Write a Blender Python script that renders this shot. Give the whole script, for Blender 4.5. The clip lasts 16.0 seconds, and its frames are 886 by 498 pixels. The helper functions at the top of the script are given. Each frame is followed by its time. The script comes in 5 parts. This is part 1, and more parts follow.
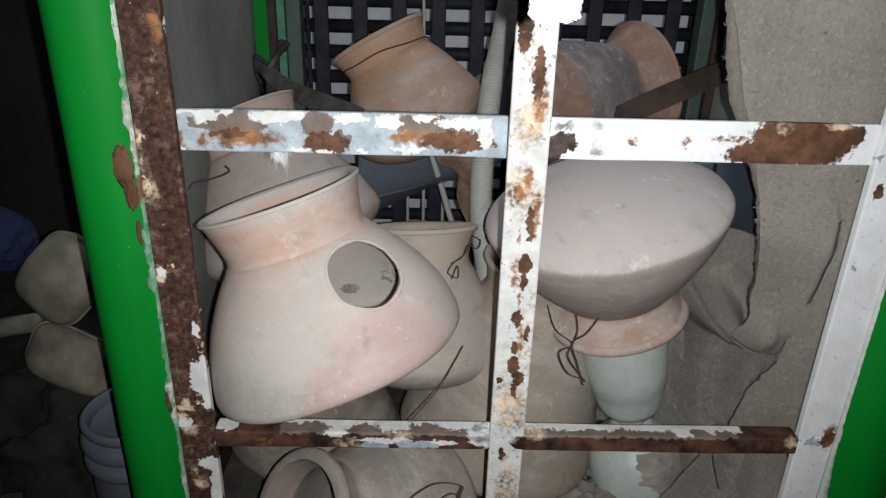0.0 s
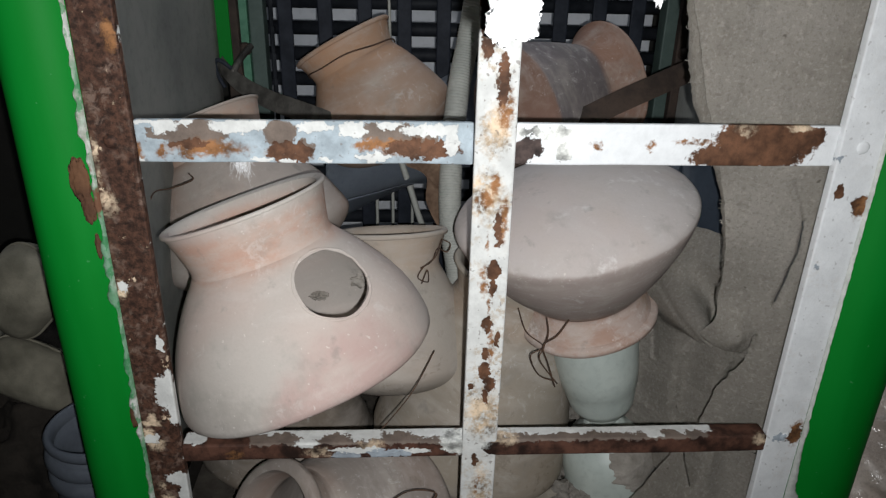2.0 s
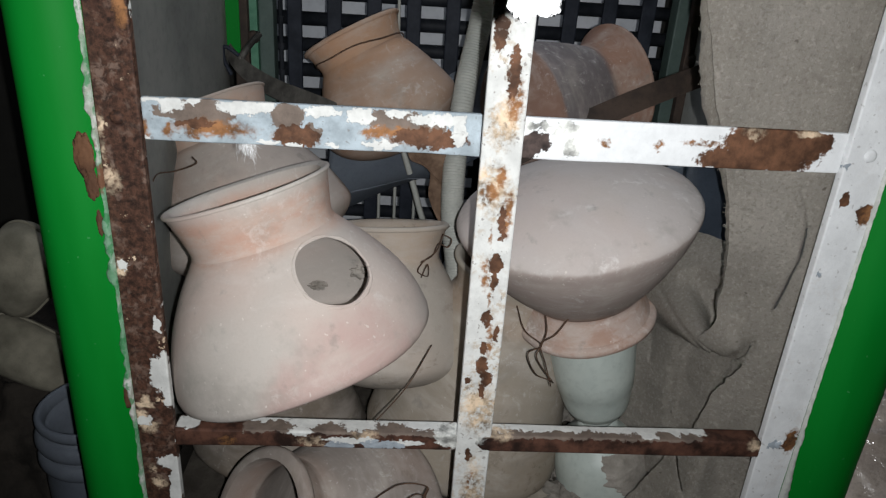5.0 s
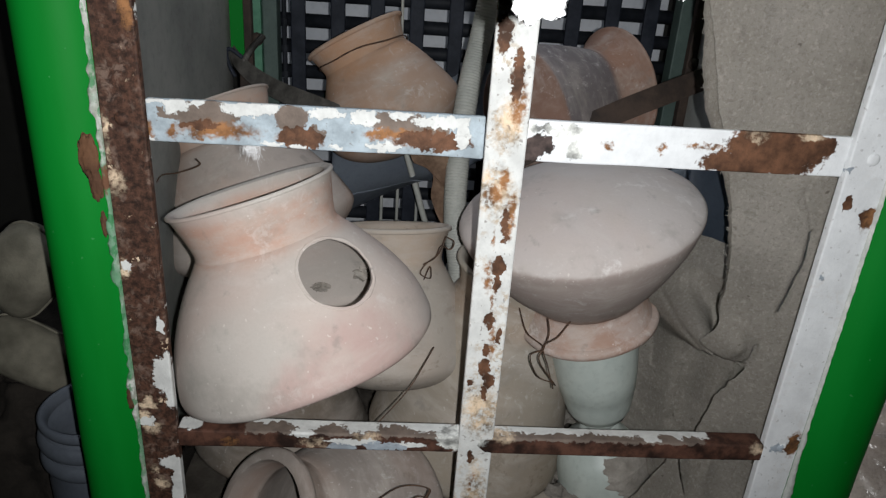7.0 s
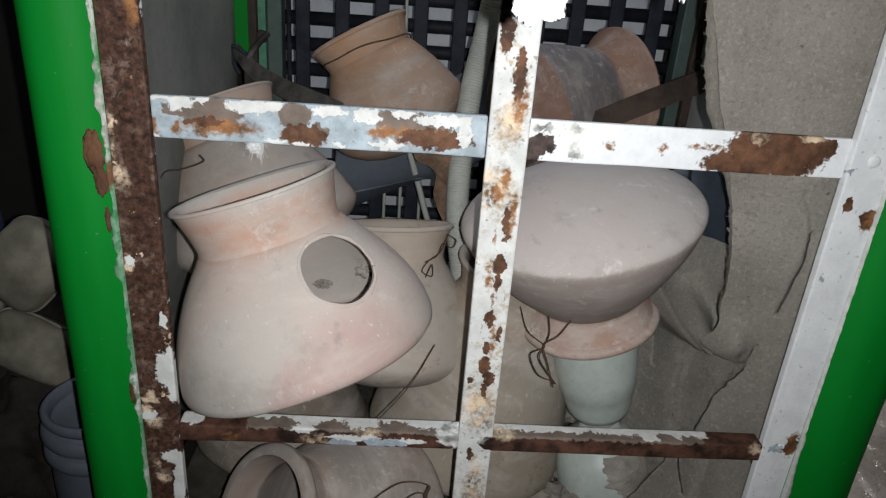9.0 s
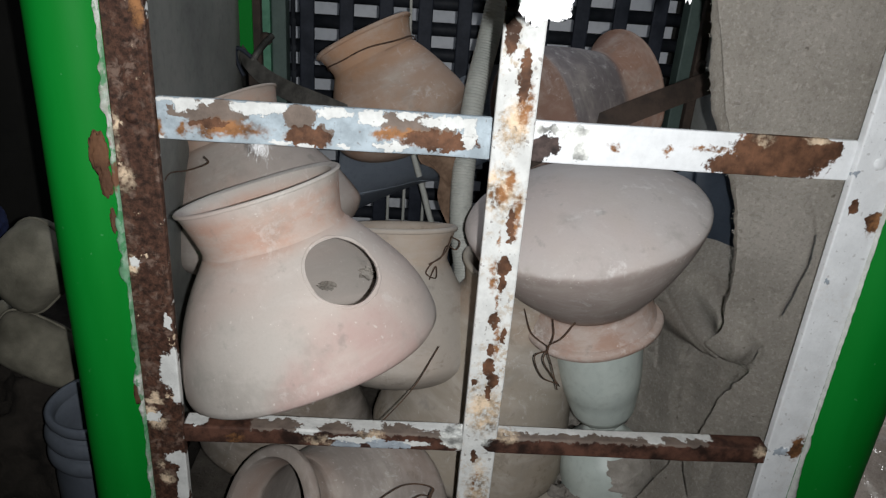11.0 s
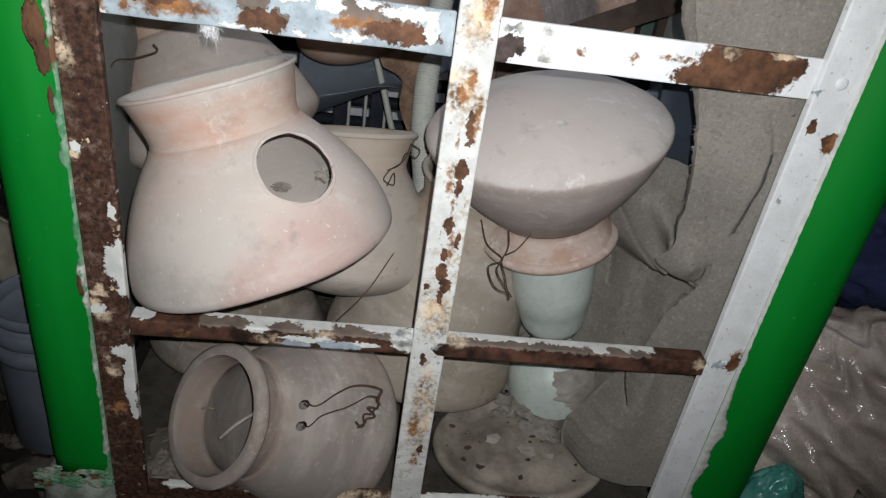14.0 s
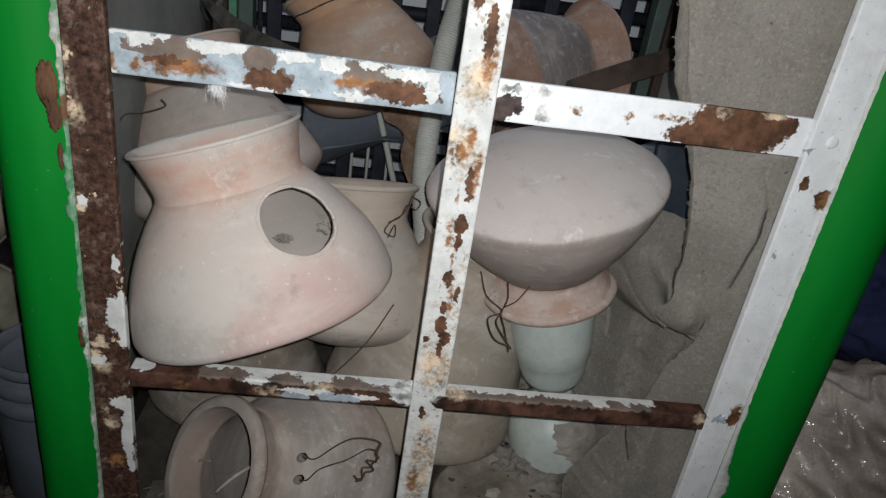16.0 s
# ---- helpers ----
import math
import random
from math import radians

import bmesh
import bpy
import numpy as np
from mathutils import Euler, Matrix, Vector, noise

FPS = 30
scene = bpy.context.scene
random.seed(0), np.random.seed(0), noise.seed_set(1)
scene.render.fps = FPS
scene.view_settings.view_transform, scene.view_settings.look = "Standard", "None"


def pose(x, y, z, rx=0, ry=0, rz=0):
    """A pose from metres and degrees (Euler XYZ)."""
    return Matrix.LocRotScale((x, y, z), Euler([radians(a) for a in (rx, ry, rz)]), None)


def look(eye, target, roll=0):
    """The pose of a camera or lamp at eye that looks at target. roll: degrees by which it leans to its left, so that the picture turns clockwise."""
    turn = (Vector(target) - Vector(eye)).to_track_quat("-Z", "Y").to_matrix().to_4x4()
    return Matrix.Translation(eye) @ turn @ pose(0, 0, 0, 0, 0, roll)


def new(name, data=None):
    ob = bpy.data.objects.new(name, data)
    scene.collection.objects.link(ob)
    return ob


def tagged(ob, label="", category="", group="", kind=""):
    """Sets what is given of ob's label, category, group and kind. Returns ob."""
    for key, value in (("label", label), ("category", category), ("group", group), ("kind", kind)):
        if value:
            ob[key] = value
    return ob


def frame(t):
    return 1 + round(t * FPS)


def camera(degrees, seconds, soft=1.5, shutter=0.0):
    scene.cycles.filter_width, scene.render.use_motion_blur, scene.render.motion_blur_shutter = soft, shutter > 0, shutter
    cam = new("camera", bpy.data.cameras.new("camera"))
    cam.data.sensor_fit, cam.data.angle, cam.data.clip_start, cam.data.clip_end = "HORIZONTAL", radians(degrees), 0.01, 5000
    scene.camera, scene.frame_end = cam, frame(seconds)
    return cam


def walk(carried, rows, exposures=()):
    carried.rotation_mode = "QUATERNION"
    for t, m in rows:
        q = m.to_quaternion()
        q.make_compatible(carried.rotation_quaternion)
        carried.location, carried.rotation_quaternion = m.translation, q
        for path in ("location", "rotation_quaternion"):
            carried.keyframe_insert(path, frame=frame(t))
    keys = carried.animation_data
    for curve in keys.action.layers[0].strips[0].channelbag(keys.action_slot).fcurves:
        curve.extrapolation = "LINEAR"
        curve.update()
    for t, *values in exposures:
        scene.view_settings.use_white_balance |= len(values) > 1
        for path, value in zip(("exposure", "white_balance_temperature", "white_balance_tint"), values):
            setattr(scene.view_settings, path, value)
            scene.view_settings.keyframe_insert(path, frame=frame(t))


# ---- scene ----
cam = camera(65.5, 16.0, soft=1.3)
PATH = [
    (0, (-0.071, -0.496, 0.638), (-0.034, 1.344, -0.146), 1.6),
    (0.5, (-0.072, -0.497, 0.64), (-0.022, 1.346, -0.134), 2.1),
    (1, (-0.074, -0.497, 0.643), (-0.019, 1.347, -0.129), 2.3),
    (1.5, (-0.074, -0.498, 0.643), (-0.01, 1.347, -0.128), 2.5),
    (2, (-0.067, -0.489, 0.644), (0.048, 1.345, -0.147), 1.4),
    (2.5, (-0.064, -0.494, 0.651), (0.026, 1.343, -0.136), 0.5),
    (3, (-0.063, -0.486, 0.642), (0.085, 1.353, -0.131), 2.7),
    (3.5, (-0.065, -0.487, 0.635), (0.078, 1.345, -0.155), 3.4),
    (4, (-0.068, -0.488, 0.635), (0.065, 1.345, -0.153), 3.6),
    (6.5, (-0.072, -0.492, 0.635), (0.047, 1.347, -0.143), 4.0),
    (7, (-0.072, -0.491, 0.635), (0.046, 1.348, -0.142), 4.0),
    (7.5, (-0.071, -0.491, 0.634), (0.044, 1.341, -0.159), 4.4),
    (8, (-0.069, -0.493, 0.634), (0.047, 1.343, -0.151), 4.5),
    (8.5, (-0.07, -0.494, 0.636), (0.042, 1.343, -0.147), 4.4),
    (9, (-0.071, -0.494, 0.636), (0.039, 1.344, -0.146), 4.4),
    (11.5, (-0.072, -0.494, 0.635), (0.024, 1.347, -0.14), 4.3),
    (12, (-0.072, -0.495, 0.636), (0.018, 1.346, -0.141), 4.3),
    (12.5, (-0.068, -0.491, 0.625), (0.073, 1.317, -0.218), 6.3),
    (13, (-0.063, -0.489, 0.616), (0.178, 1.262, -0.319), 9.3),
    (13.5, (-0.065, -0.493, 0.613), (0.159, 1.227, -0.383), 9.3),
    (14, (-0.065, -0.494, 0.618), (0.161, 1.244, -0.346), 8.8),
    (14.5, (-0.066, -0.493, 0.616), (0.155, 1.252, -0.335), 9.1),
    (15, (-0.067, -0.493, 0.617), (0.155, 1.264, -0.313), 9.2),
    (15.5, (-0.064, -0.494, 0.623), (0.163, 1.295, -0.243), 8.9),
    (16, (-0.065, -0.497, 0.626), (0.145, 1.303, -0.22), 8.7),
]
walk(cam, [(t, look(eye, target, roll)) for t, eye, target, roll in PATH],
     exposures=[(0, 0.0), (1.5, -0.06), (2.5, -0.22), (3.5, -0.18), (6.5, -0.13), (9, -0.15), (12, -0.10), (12.5, -0.03), (13, -0.05), (13.5, 0.09), (14.5, 0.05), (15.5, -0.03), (16, -0.18)])

# ---- light ----
world = bpy.data.worlds.new("dim_room")
scene.world = world
world.use_nodes = True
world.node_tree.nodes["Background"].inputs["Color"].default_value = (0.55, 0.62, 0.75, 1)
world.node_tree.nodes["Background"].inputs["Strength"].default_value = 0.003


def lamp(name, kind, m, watts, colour=(1, 1, 1), **settings):
    data = bpy.data.lights.new(name, kind)
    data.energy, data.color = watts, colour
    for key, value in settings.items():
        if key == "size":
            data.size = value
        elif key == "size_y":
            data.shape, data.size_y = "RECTANGLE", value
        elif key == "radius":
            data.shadow_soft_size = value
        elif key == "cone":
            data.spot_size, data.spot_blend = radians(value), 1.0
    ob = new(name, data)
    ob.matrix_world = m
    return ob


# the torch held beside the lens, and the daylight that falls into the space behind the lattice
lamp("torch", "SPOT", look((-0.056, -0.499, 0.637), (-0.040, 0.25, 0.45)), 18.0, (0.95, 0.97, 0.985), radius=0.0025, cone=117)
lamp("rear_daylight", "AREA", look((0.05, 0.80, 1.55), (0.05, 0.93, 0.4)), 7.5, (0.80, 0.88, 1.0), size=1.2, size_y=0.2)


# ---- materials ----
class Net:
    """A small wrapper for building node materials."""

    def __init__(self, name, rough=0.8, metal=0.0, spec=0.5):
        self.m = bpy.data.materials.new(name)
        self.m.use_nodes = True
        self.t = self.m.node_tree
        self.bsdf = self.t.nodes["Principled BSDF"]
        self.bsdf.inputs["Roughness"].default_value = rough
        self.bsdf.inputs["Metallic"].default_value = metal
        self.bsdf.inputs["Specular IOR Level"].default_value = spec
        self.coord = self.t.nodes.new("ShaderNodeTexCoord")
        self.geo = self.t.nodes.new("ShaderNodeNewGeometry")
        self.obj = self.coord.outputs["Object"]
        self.pos = self.geo.outputs["Position"]

    def put(self, socket, value):
        if isinstance(value, bpy.types.NodeSocket):
            self.t.links.new(value, socket)
        elif isinstance(value, tuple) and len(value) == 3 and socket.type == "RGBA":
            socket.default_value = (*value, 1)
        else:
            socket.default_value = value

    def math(self, op, a, b=0.0, c=0.0, clamp=False):
        n = self.t.nodes.new("ShaderNodeMath")
        n.operation, n.use_clamp = op, clamp
        for i, v in enumerate((a, b, c)):
            self.put(n.inputs[i], v)
        return n.outputs[0]

    def vec(self, op, a, b=(0, 0, 0)):
        n = self.t.nodes.new("ShaderNodeVectorMath")
        n.operation = op
        self.put(n.inputs[0], a)
        self.put(n.inputs[1], b)
        return n.outputs["Value"] if op in ("LENGTH", "DISTANCE", "DOT_PRODUCT") else n.outputs["Vector"]

    def noise(self, scale, detail=4.0, rough=0.55, where=None, colour=False, distortion=0.0):
        n = self.t.nodes.new("ShaderNodeTexNoise")
        self.put(n.inputs["Vector"], where or self.obj)
        n.inputs["Scale"].default_value, n.inputs["Detail"].default_value = scale, detail
        n.inputs["Roughness"].default_value, n.inputs["Distortion"].default_value = rough, distortion
        return n.outputs["Color" if colour else "Fac"]

    def step(self, value, lo, hi):
        n = self.t.nodes.new("ShaderNodeMapRange")
        n.interpolation_type = "SMOOTHSTEP"
        self.put(n.inputs["Value"], value)
        self.put(n.inputs["From Min"], lo)
        self.put(n.inputs["From Max"], hi)
        return n.outputs["Result"]

    def mix(self, fac, a, b, kind="MIX"):
        n = self.t.nodes.new("ShaderNodeMix")
        n.data_type, n.blend_type = "RGBA", kind
        self.put(n.inputs["Factor"], fac)
        self.put(n.inputs["A"] if False else n.inputs[6], a)
        self.put(n.inputs[7], b)
        return n.outputs[2]

    def random(self):
        return self.t.nodes.new("ShaderNodeObjectInfo").outputs["Random"]

    def xyz(self, v):
        n = self.t.nodes.new("ShaderNodeSeparateXYZ")
        self.put(n.inputs[0], v)
        return n.outputs

    def bump(self, height, strength=0.3, distance=0.002, below=None):
        n = self.t.nodes.new("ShaderNodeBump")
        n.inputs["Strength"].default_value, n.inputs["Distance"].default_value = strength, distance
        self.put(n.inputs["Height"], height)
        if below:
            self.put(n.inputs["Normal"], below)
        self.put(self.bsdf.inputs["Normal"], n.outputs[0])
        return n.outputs[0]

    def colour(self, c):
        self.put(self.bsdf.inputs["Base Color"], c)
        return self.m


def clay(name, grey, warm, neck, lo, hi, seed, dust=0.5, zone=None, blush=None, grit=0.0, smear=0.0):
    """Low-fired clay: greyish dust over a warm body, a warmer neck band from lo to hi up the pot, chalky flecks."""
    n = Net(name, 0.88, spec=0.25)
    where = n.vec("ADD", n.obj, (seed * 1.7, seed * 0.9, seed * 2.3))
    big = n.noise(7.0, 3, 0.5, where)
    mid = n.noise(28.0, 5, 0.6, where)
    fine = n.noise(420.0, 3, 0.7, where)
    c = n.mix(n.step(big, 0.5 - 0.16 * dust, 0.72 - 0.12 * dust), grey, warm)
    height = n.xyz(n.obj)[2]
    ragged = n.math("ADD", height, n.math("MULTIPLY", n.math("SUBTRACT", mid, 0.5), 0.012))
    band = n.math("MULTIPLY", n.step(ragged, lo - 0.012, lo + 0.006), n.math("SUBTRACT", 1.0, n.step(ragged, hi - 0.010, hi + 0.006)))
    # zone: a belt of another tone, on some pots shade put into the colour
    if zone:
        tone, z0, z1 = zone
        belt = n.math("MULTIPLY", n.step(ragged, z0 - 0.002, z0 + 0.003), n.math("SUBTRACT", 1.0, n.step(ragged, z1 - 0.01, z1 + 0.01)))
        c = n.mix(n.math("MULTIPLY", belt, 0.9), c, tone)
    fired = n.mix(n.step(n.noise(20.0, 5, 0.7, n.vec("MULTIPLY", where, (1.0, 1.0, 2.2))), 0.40, 0.62), neck, tuple(v * 0.55 + w * 0.50 for v, w in zip(neck, grey)))
    c = n.mix(n.math("MULTIPLY", band, 0.92), c, fired)
    if blush:
        place, reach, tone = blush
        away = n.math("ADD", n.vec("DISTANCE", n.pos, place), n.math("MULTIPLY", n.math("SUBTRACT", n.noise(16.0, 4, 0.6, where), 0.5), 0.07))
        c = n.mix(n.math("MULTIPLY", n.math("SUBTRACT", 1.0, n.step(away, reach * 0.74, reach)), 0.8), c, tone)
    smudge = n.noise(17.0, 5, 0.65, n.vec("ADD", where, (9, 2, 4)))
    c = n.mix(n.math("MULTIPLY", n.step(smudge, 0.54, 0.70), 0.36), c, (0.27, 0.25, 0.22))
    streak = n.noise(9.0, 4, 0.6, n.vec("MULTIPLY", where, (1, 1, 4)))
    c = n.mix(n.math("MULTIPLY", n.step(streak, 0.48, 0.74), 0.40), c, (0.56, 0.50, 0.45))
    c = n.mix(n.math("MULTIPLY", n.step(mid, 0.45, 0.75), 0.35), c, (0.50, 0.45, 0.40))
    wipe = n.noise(11.0, 5, 0.7, n.vec("MULTIPLY", where, (1.0, 1.0, 2.6)), distortion=0.8)
    c = n.mix(n.math("MULTIPLY", n.step(wipe, 0.50, 0.72), 0.30), c, (0.60, 0.56, 0.52))
    scuff = n.math("MULTIPLY", n.step(n.noise(6.5, 2, 0.5, n.vec("ADD", where, (3, 7, 1))), 0.44, 0.62), n.step(n.noise(75.0, 6, 0.75, where, distortion=0.6), 0.54, 0.70))
    c = n.mix(n.math("MULTIPLY", scuff, 0.50), c, (0.64, 0.61, 0.58))
    flecks = n.step(n.math("ADD", n.noise(240.0, 2, 0.5, where), n.math("MULTIPLY", n.noise(22.0, 3, 0.6, where), 0.35)), 0.90, 0.935)
    c = n.mix(n.math("MULTIPLY", flecks, 0.34 + smear * 0.6), c, (0.70, 0.65, 0.60))
    dark = n.step(n.noise(46.0, 4, 0.6, n.vec("ADD", where, (5, 5, 5))), 0.61, 0.75)
    c = n.mix(n.math("MULTIPLY", dark, 0.42), c, (0.21, 0.20, 0.18))
    c = n.mix(n.math("MULTIPLY", n.math("SUBTRACT", fine, 0.5), 0.35), c, (0.25, 0.21, 0.18))
    if grit:
        crust = n.math("MULTIPLY", n.step(n.noise(34.0, 6, 0.75, where, distortion=0.5), 0.55, 0.64), n.step(big, 0.38, 0.55))
        c = n.mix(n.math("MULTIPLY", crust, grit), c, (0.20, 0.165, 0.125))
    if smear:
        chalk = n.math("MULTIPLY", n.step(n.noise(13.0, 3, 0.6, n.vec("ADD", where, (1, 8, 3))), 0.50, 0.66), n.step(n.noise(95.0, 5, 0.75, where, distortion=0.4), 0.48, 0.66))
        c = n.mix(n.math("MULTIPLY", chalk, smear), c, (0.80, 0.77, 0.74))
    a = n.bump(n.noise(38.0, 4, 0.6, where), 0.18, 0.003)
    n.bump(fine, 0.16, 0.0008, a)
    return n.colour(c)


BROWN, ORANGE, WHITE, GREY, TAN = (0.049, 0.0225, 0.014), (0.25, 0.115, 0.046), (0.67, 0.67, 0.645), (0.33, 0.37, 0.41), (0.37, 0.285, 0.20)


PALE, BRIGHT = (0.345, 0.40, 0.435), (0.77, 0.78, 0.785)
RUST, MAUVE = (0.098, 0.045, 0.024), (0.158, 0.122, 0.100)


def peel(name, base, *layers, speckle=0.0, chips=0.0, grime=0.0, edges=(), spread=0.55, bloom=0.0, arris=None):
    """Old paint on rusted steel: a base coat, and over it ragged patches (x, z, half width, half height) of other coats."""
    n = Net(name, 0.72, spec=0.3)
    wobble = n.vec("SCALE", n.vec("SUBTRACT", n.noise(150.0, 4, 0.62, n.pos, colour=True), (0.5, 0.5, 0.5)))
    wobble.node.inputs["Scale"].default_value = 0.012
    x, y, z = n.xyz(n.vec("ADD", n.pos, wobble))
    z = n.math("ADD", z, n.math("MULTIPLY", y, 0.75))
    grain = n.noise(260.0, 5, 0.65, n.pos)
    blot = n.noise(55.0, 4, 0.6, n.pos)

    def coat(c):
        lo, hi, dirt = (0.93, 1.05, 0.12) if c is BRIGHT else (0.84, 1.06, 0.25) if c is WHITE else (0.80, 1.25, 0.35) if c in (GREY, PALE, MAUVE) else (0.45, 1.40, 0.45) if c is ORANGE else (0.50, 1.75, 0.50) if c is RUST else (0.32, 2.1, 0.55)
        low, high = tuple(v * lo for v in c), tuple(v * hi for v in c)
        shade = n.mix(n.step(n.noise(210.0, 6, 0.72, n.pos) if c is BROWN else blot, 0.32, 0.68), low, high)
        return n.mix(n.math("MULTIPLY", n.step(grain, 0.5, 0.75), dirt), shade, tuple(v * 0.5 for v in c))

    c = coat(base)
    rise = 0.0
    rust_coat = coat(BROWN)
    if chips:
        worn = n.step(n.math("ADD", n.math("MULTIPLY", blot, 0.6), n.math("MULTIPLY", grain, 0.4)), chips, chips + 0.02)
        c = n.mix(worn, c, rust_coat if base is not BROWN else coat(TAN))
    if bloom:
        cloud = n.math("MULTIPLY", n.step(n.noise(48.0, 3, 0.6, n.vec("ADD", n.pos, (2, 3, 5))), 0.42, 0.60), n.step(n.noise(130.0, 5, 0.7, n.pos, distortion=0.6), 0.47, 0.64))
        c = n.mix(n.math("MULTIPLY", cloud, bloom), c, (0.20, 0.135, 0.105))
        pits = n.step(n.noise(95.0, 2, 0.5, n.vec("ADD", n.pos, (7, 1, 2))), 0.60, 0.68)
        c = n.mix(n.math("MULTIPLY", pits, 0.55), c, (0.030, 0.012, 0.008))
    if arris is not None:
        rim = n.math("ADD", n.math("SUBTRACT", x, arris), n.math("MULTIPLY", n.math("SUBTRACT", n.noise(45.0, 4, 0.6, n.vec("MULTIPLY", n.pos, (0, 0, 1))), 0.5), 0.012))
        c = n.mix(n.step(rim, -0.0004, 0.0004), c, coat(WHITE))
    for tone, z0, depth, x0, x1 in edges:
        teeth = n.noise(62.0, 3, 0.6, n.vec("MULTIPLY", n.pos, (1, 0, 0)))
        over = n.math("ADD", n.math("SUBTRACT", z, z0), n.math("MULTIPLY", n.math("SUBTRACT", teeth, 0.5), depth * 2.5))
        mask = n.math("MULTIPLY", n.step(over, -0.0003, 0.0003), n.math("MULTIPLY", n.step(x, x0, x0 + 0.002), n.math("SUBTRACT", 1.0, n.step(x, x1 - 0.002, x1))))
        c = n.mix(mask, c, coat(tone))
        rise = n.math("ADD", rise, n.math("MULTIPLY", mask, 0.5))
    if grime:
        ochre = n.math("MULTIPLY", n.step(n.noise(26.0, 3, 0.6, n.pos), 0.46, 0.62), n.step(n.noise(190.0, 5, 0.7, n.pos), 0.47, 0.62))
        c = n.mix(n.math("MULTIPLY", ochre, grime), c, (0.40, 0.28, 0.16))
    for tone, patches in layers:
        best = None
        for px, pz, rx, rz in patches:
            dx = n.math("DIVIDE", n.math("SUBTRACT", x, px), rx)
            dz = n.math("DIVIDE", n.math("SUBTRACT", z, pz), rz)
            d = n.math("SUBTRACT", 1.08, n.math("SQRT", n.math("ADD", n.math("MULTIPLY", dx, dx), n.math("MULTIPLY", dz, dz))))
            best = d if best is None else n.math("MAXIMUM", best, d)
        best = n.math("ADD", best, n.math("MULTIPLY", n.math("SUBTRACT", grain, 0.5), 0.9))
        soft = 0.5 if tone in (TAN, ORANGE) else 0.10
        mask = n.step(best, -soft * 0.5, soft)
        if tone in (TAN, ORANGE):
            mask = n.math("MULTIPLY", mask, n.step(n.math("ADD", grain, n.math("MULTIPLY", blot, 0.5)), spread, spread + 0.28))
        c = n.mix(mask, c, coat(tone))
        rise = n.math("ADD", rise, n.math("MULTIPLY", mask, -0.6 if tone in (BROWN, RUST) else 0.5 if tone is WHITE else 0.0))
    if speckle:
        dots = n.step(n.noise(210.0, 2, 0.5, n.pos), 0.66, 0.70)
        c = n.mix(n.math("MULTIPLY", dots, speckle), c, (0.16, 0.13, 0.11))
    a = n.bump(rise, 0.6, 0.0012)
    n.bump(grain, 0.35, 0.0012, a)
    return n.colour(c)


def plain(name, low, high, rough=0.7, metal=0.0, scale=12.0, fine=180.0, bump=0.15, spec=0.4, deep=0.0015):
    n = Net(name, rough, metal, spec)
    a, b = n.noise(scale, 5, 0.6), n.noise(fine, 4, 0.6)
    c = n.mix(n.step(a, 0.3, 0.7), low, high)
    c = n.mix(n.math("MULTIPLY", n.step(b, 0.45, 0.8), 0.3), c, tuple(v * 0.55 for v in low))
    n.bump(n.math("ADD", a, n.math("MULTIPLY", b, 0.4)), bump, deep)
    return n.colour(c)


def green_paint():
    """Glossy enamel with brush streaks, chipped to grey filler along the joint with the door frame."""
    n = Net("green_enamel", 0.58, spec=0.14)
    x, y, z = n.xyz(n.pos)
    streak = n.noise(9.0, 3, 0.5, n.vec("MULTIPLY", n.pos, (5, 5, 1)))
    c = n.mix(n.step(streak, 0.3, 0.7), (0.001, 0.190, 0.018), (0.002, 0.210, 0.022))
    speck = n.step(n.noise(170.0, 2, 0.5, n.pos), 0.72, 0.75)
    c = n.mix(n.math("MULTIPLY", speck, 0.25), c, (0.12, 0.40, 0.18))
    n.bump(n.noise(70.0, 3, 0.5, n.pos), 0.08, 0.001)
    return n.colour(c)


def sacking():
    """Thick felted sacking, matted with dust and flecked with lighter and darker fibres."""
    n = Net("felt_sacking", 0.95, spec=0.1)
    big, mid, grain, fine = n.noise(6.0, 4, 0.6, n.pos), n.noise(48.0, 5, 0.7, n.pos), n.noise(330.0, 3, 0.75, n.pos), n.noise(760.0, 3, 0.7, n.pos)
    c = n.mix(n.step(big, 0.3, 0.7), (0.38, 0.348, 0.305), (0.50, 0.462, 0.412))
    c = n.mix(n.math("MULTIPLY", n.step(mid, 0.46, 0.72), 0.40), c, (0.27, 0.24, 0.20))
    c = n.mix(n.math("MULTIPLY", n.step(grain, 0.48, 0.68), 0.44), c, (0.24, 0.215, 0.18))
    c = n.mix(n.math("MULTIPLY", n.step(n.noise(280.0, 3, 0.7, n.vec("ADD", n.pos, (2, 5, 1))), 0.52, 0.68), 0.40), c, (0.66, 0.62, 0.56))
    speck = n.step(n.noise(70.0, 3, 0.7, n.vec("ADD", n.pos, (7, 3, 1))), 0.68, 0.74)
    c = n.mix(n.math("MULTIPLY", speck, 0.70), c, (0.15, 0.13, 0.105))
    a = n.bump(mid, 0.18, 0.004)
    b = n.bump(grain, 0.40, 0.0012, a)
    n.bump(fine, 0.35, 0.0010, b)
    return n.colour(c)


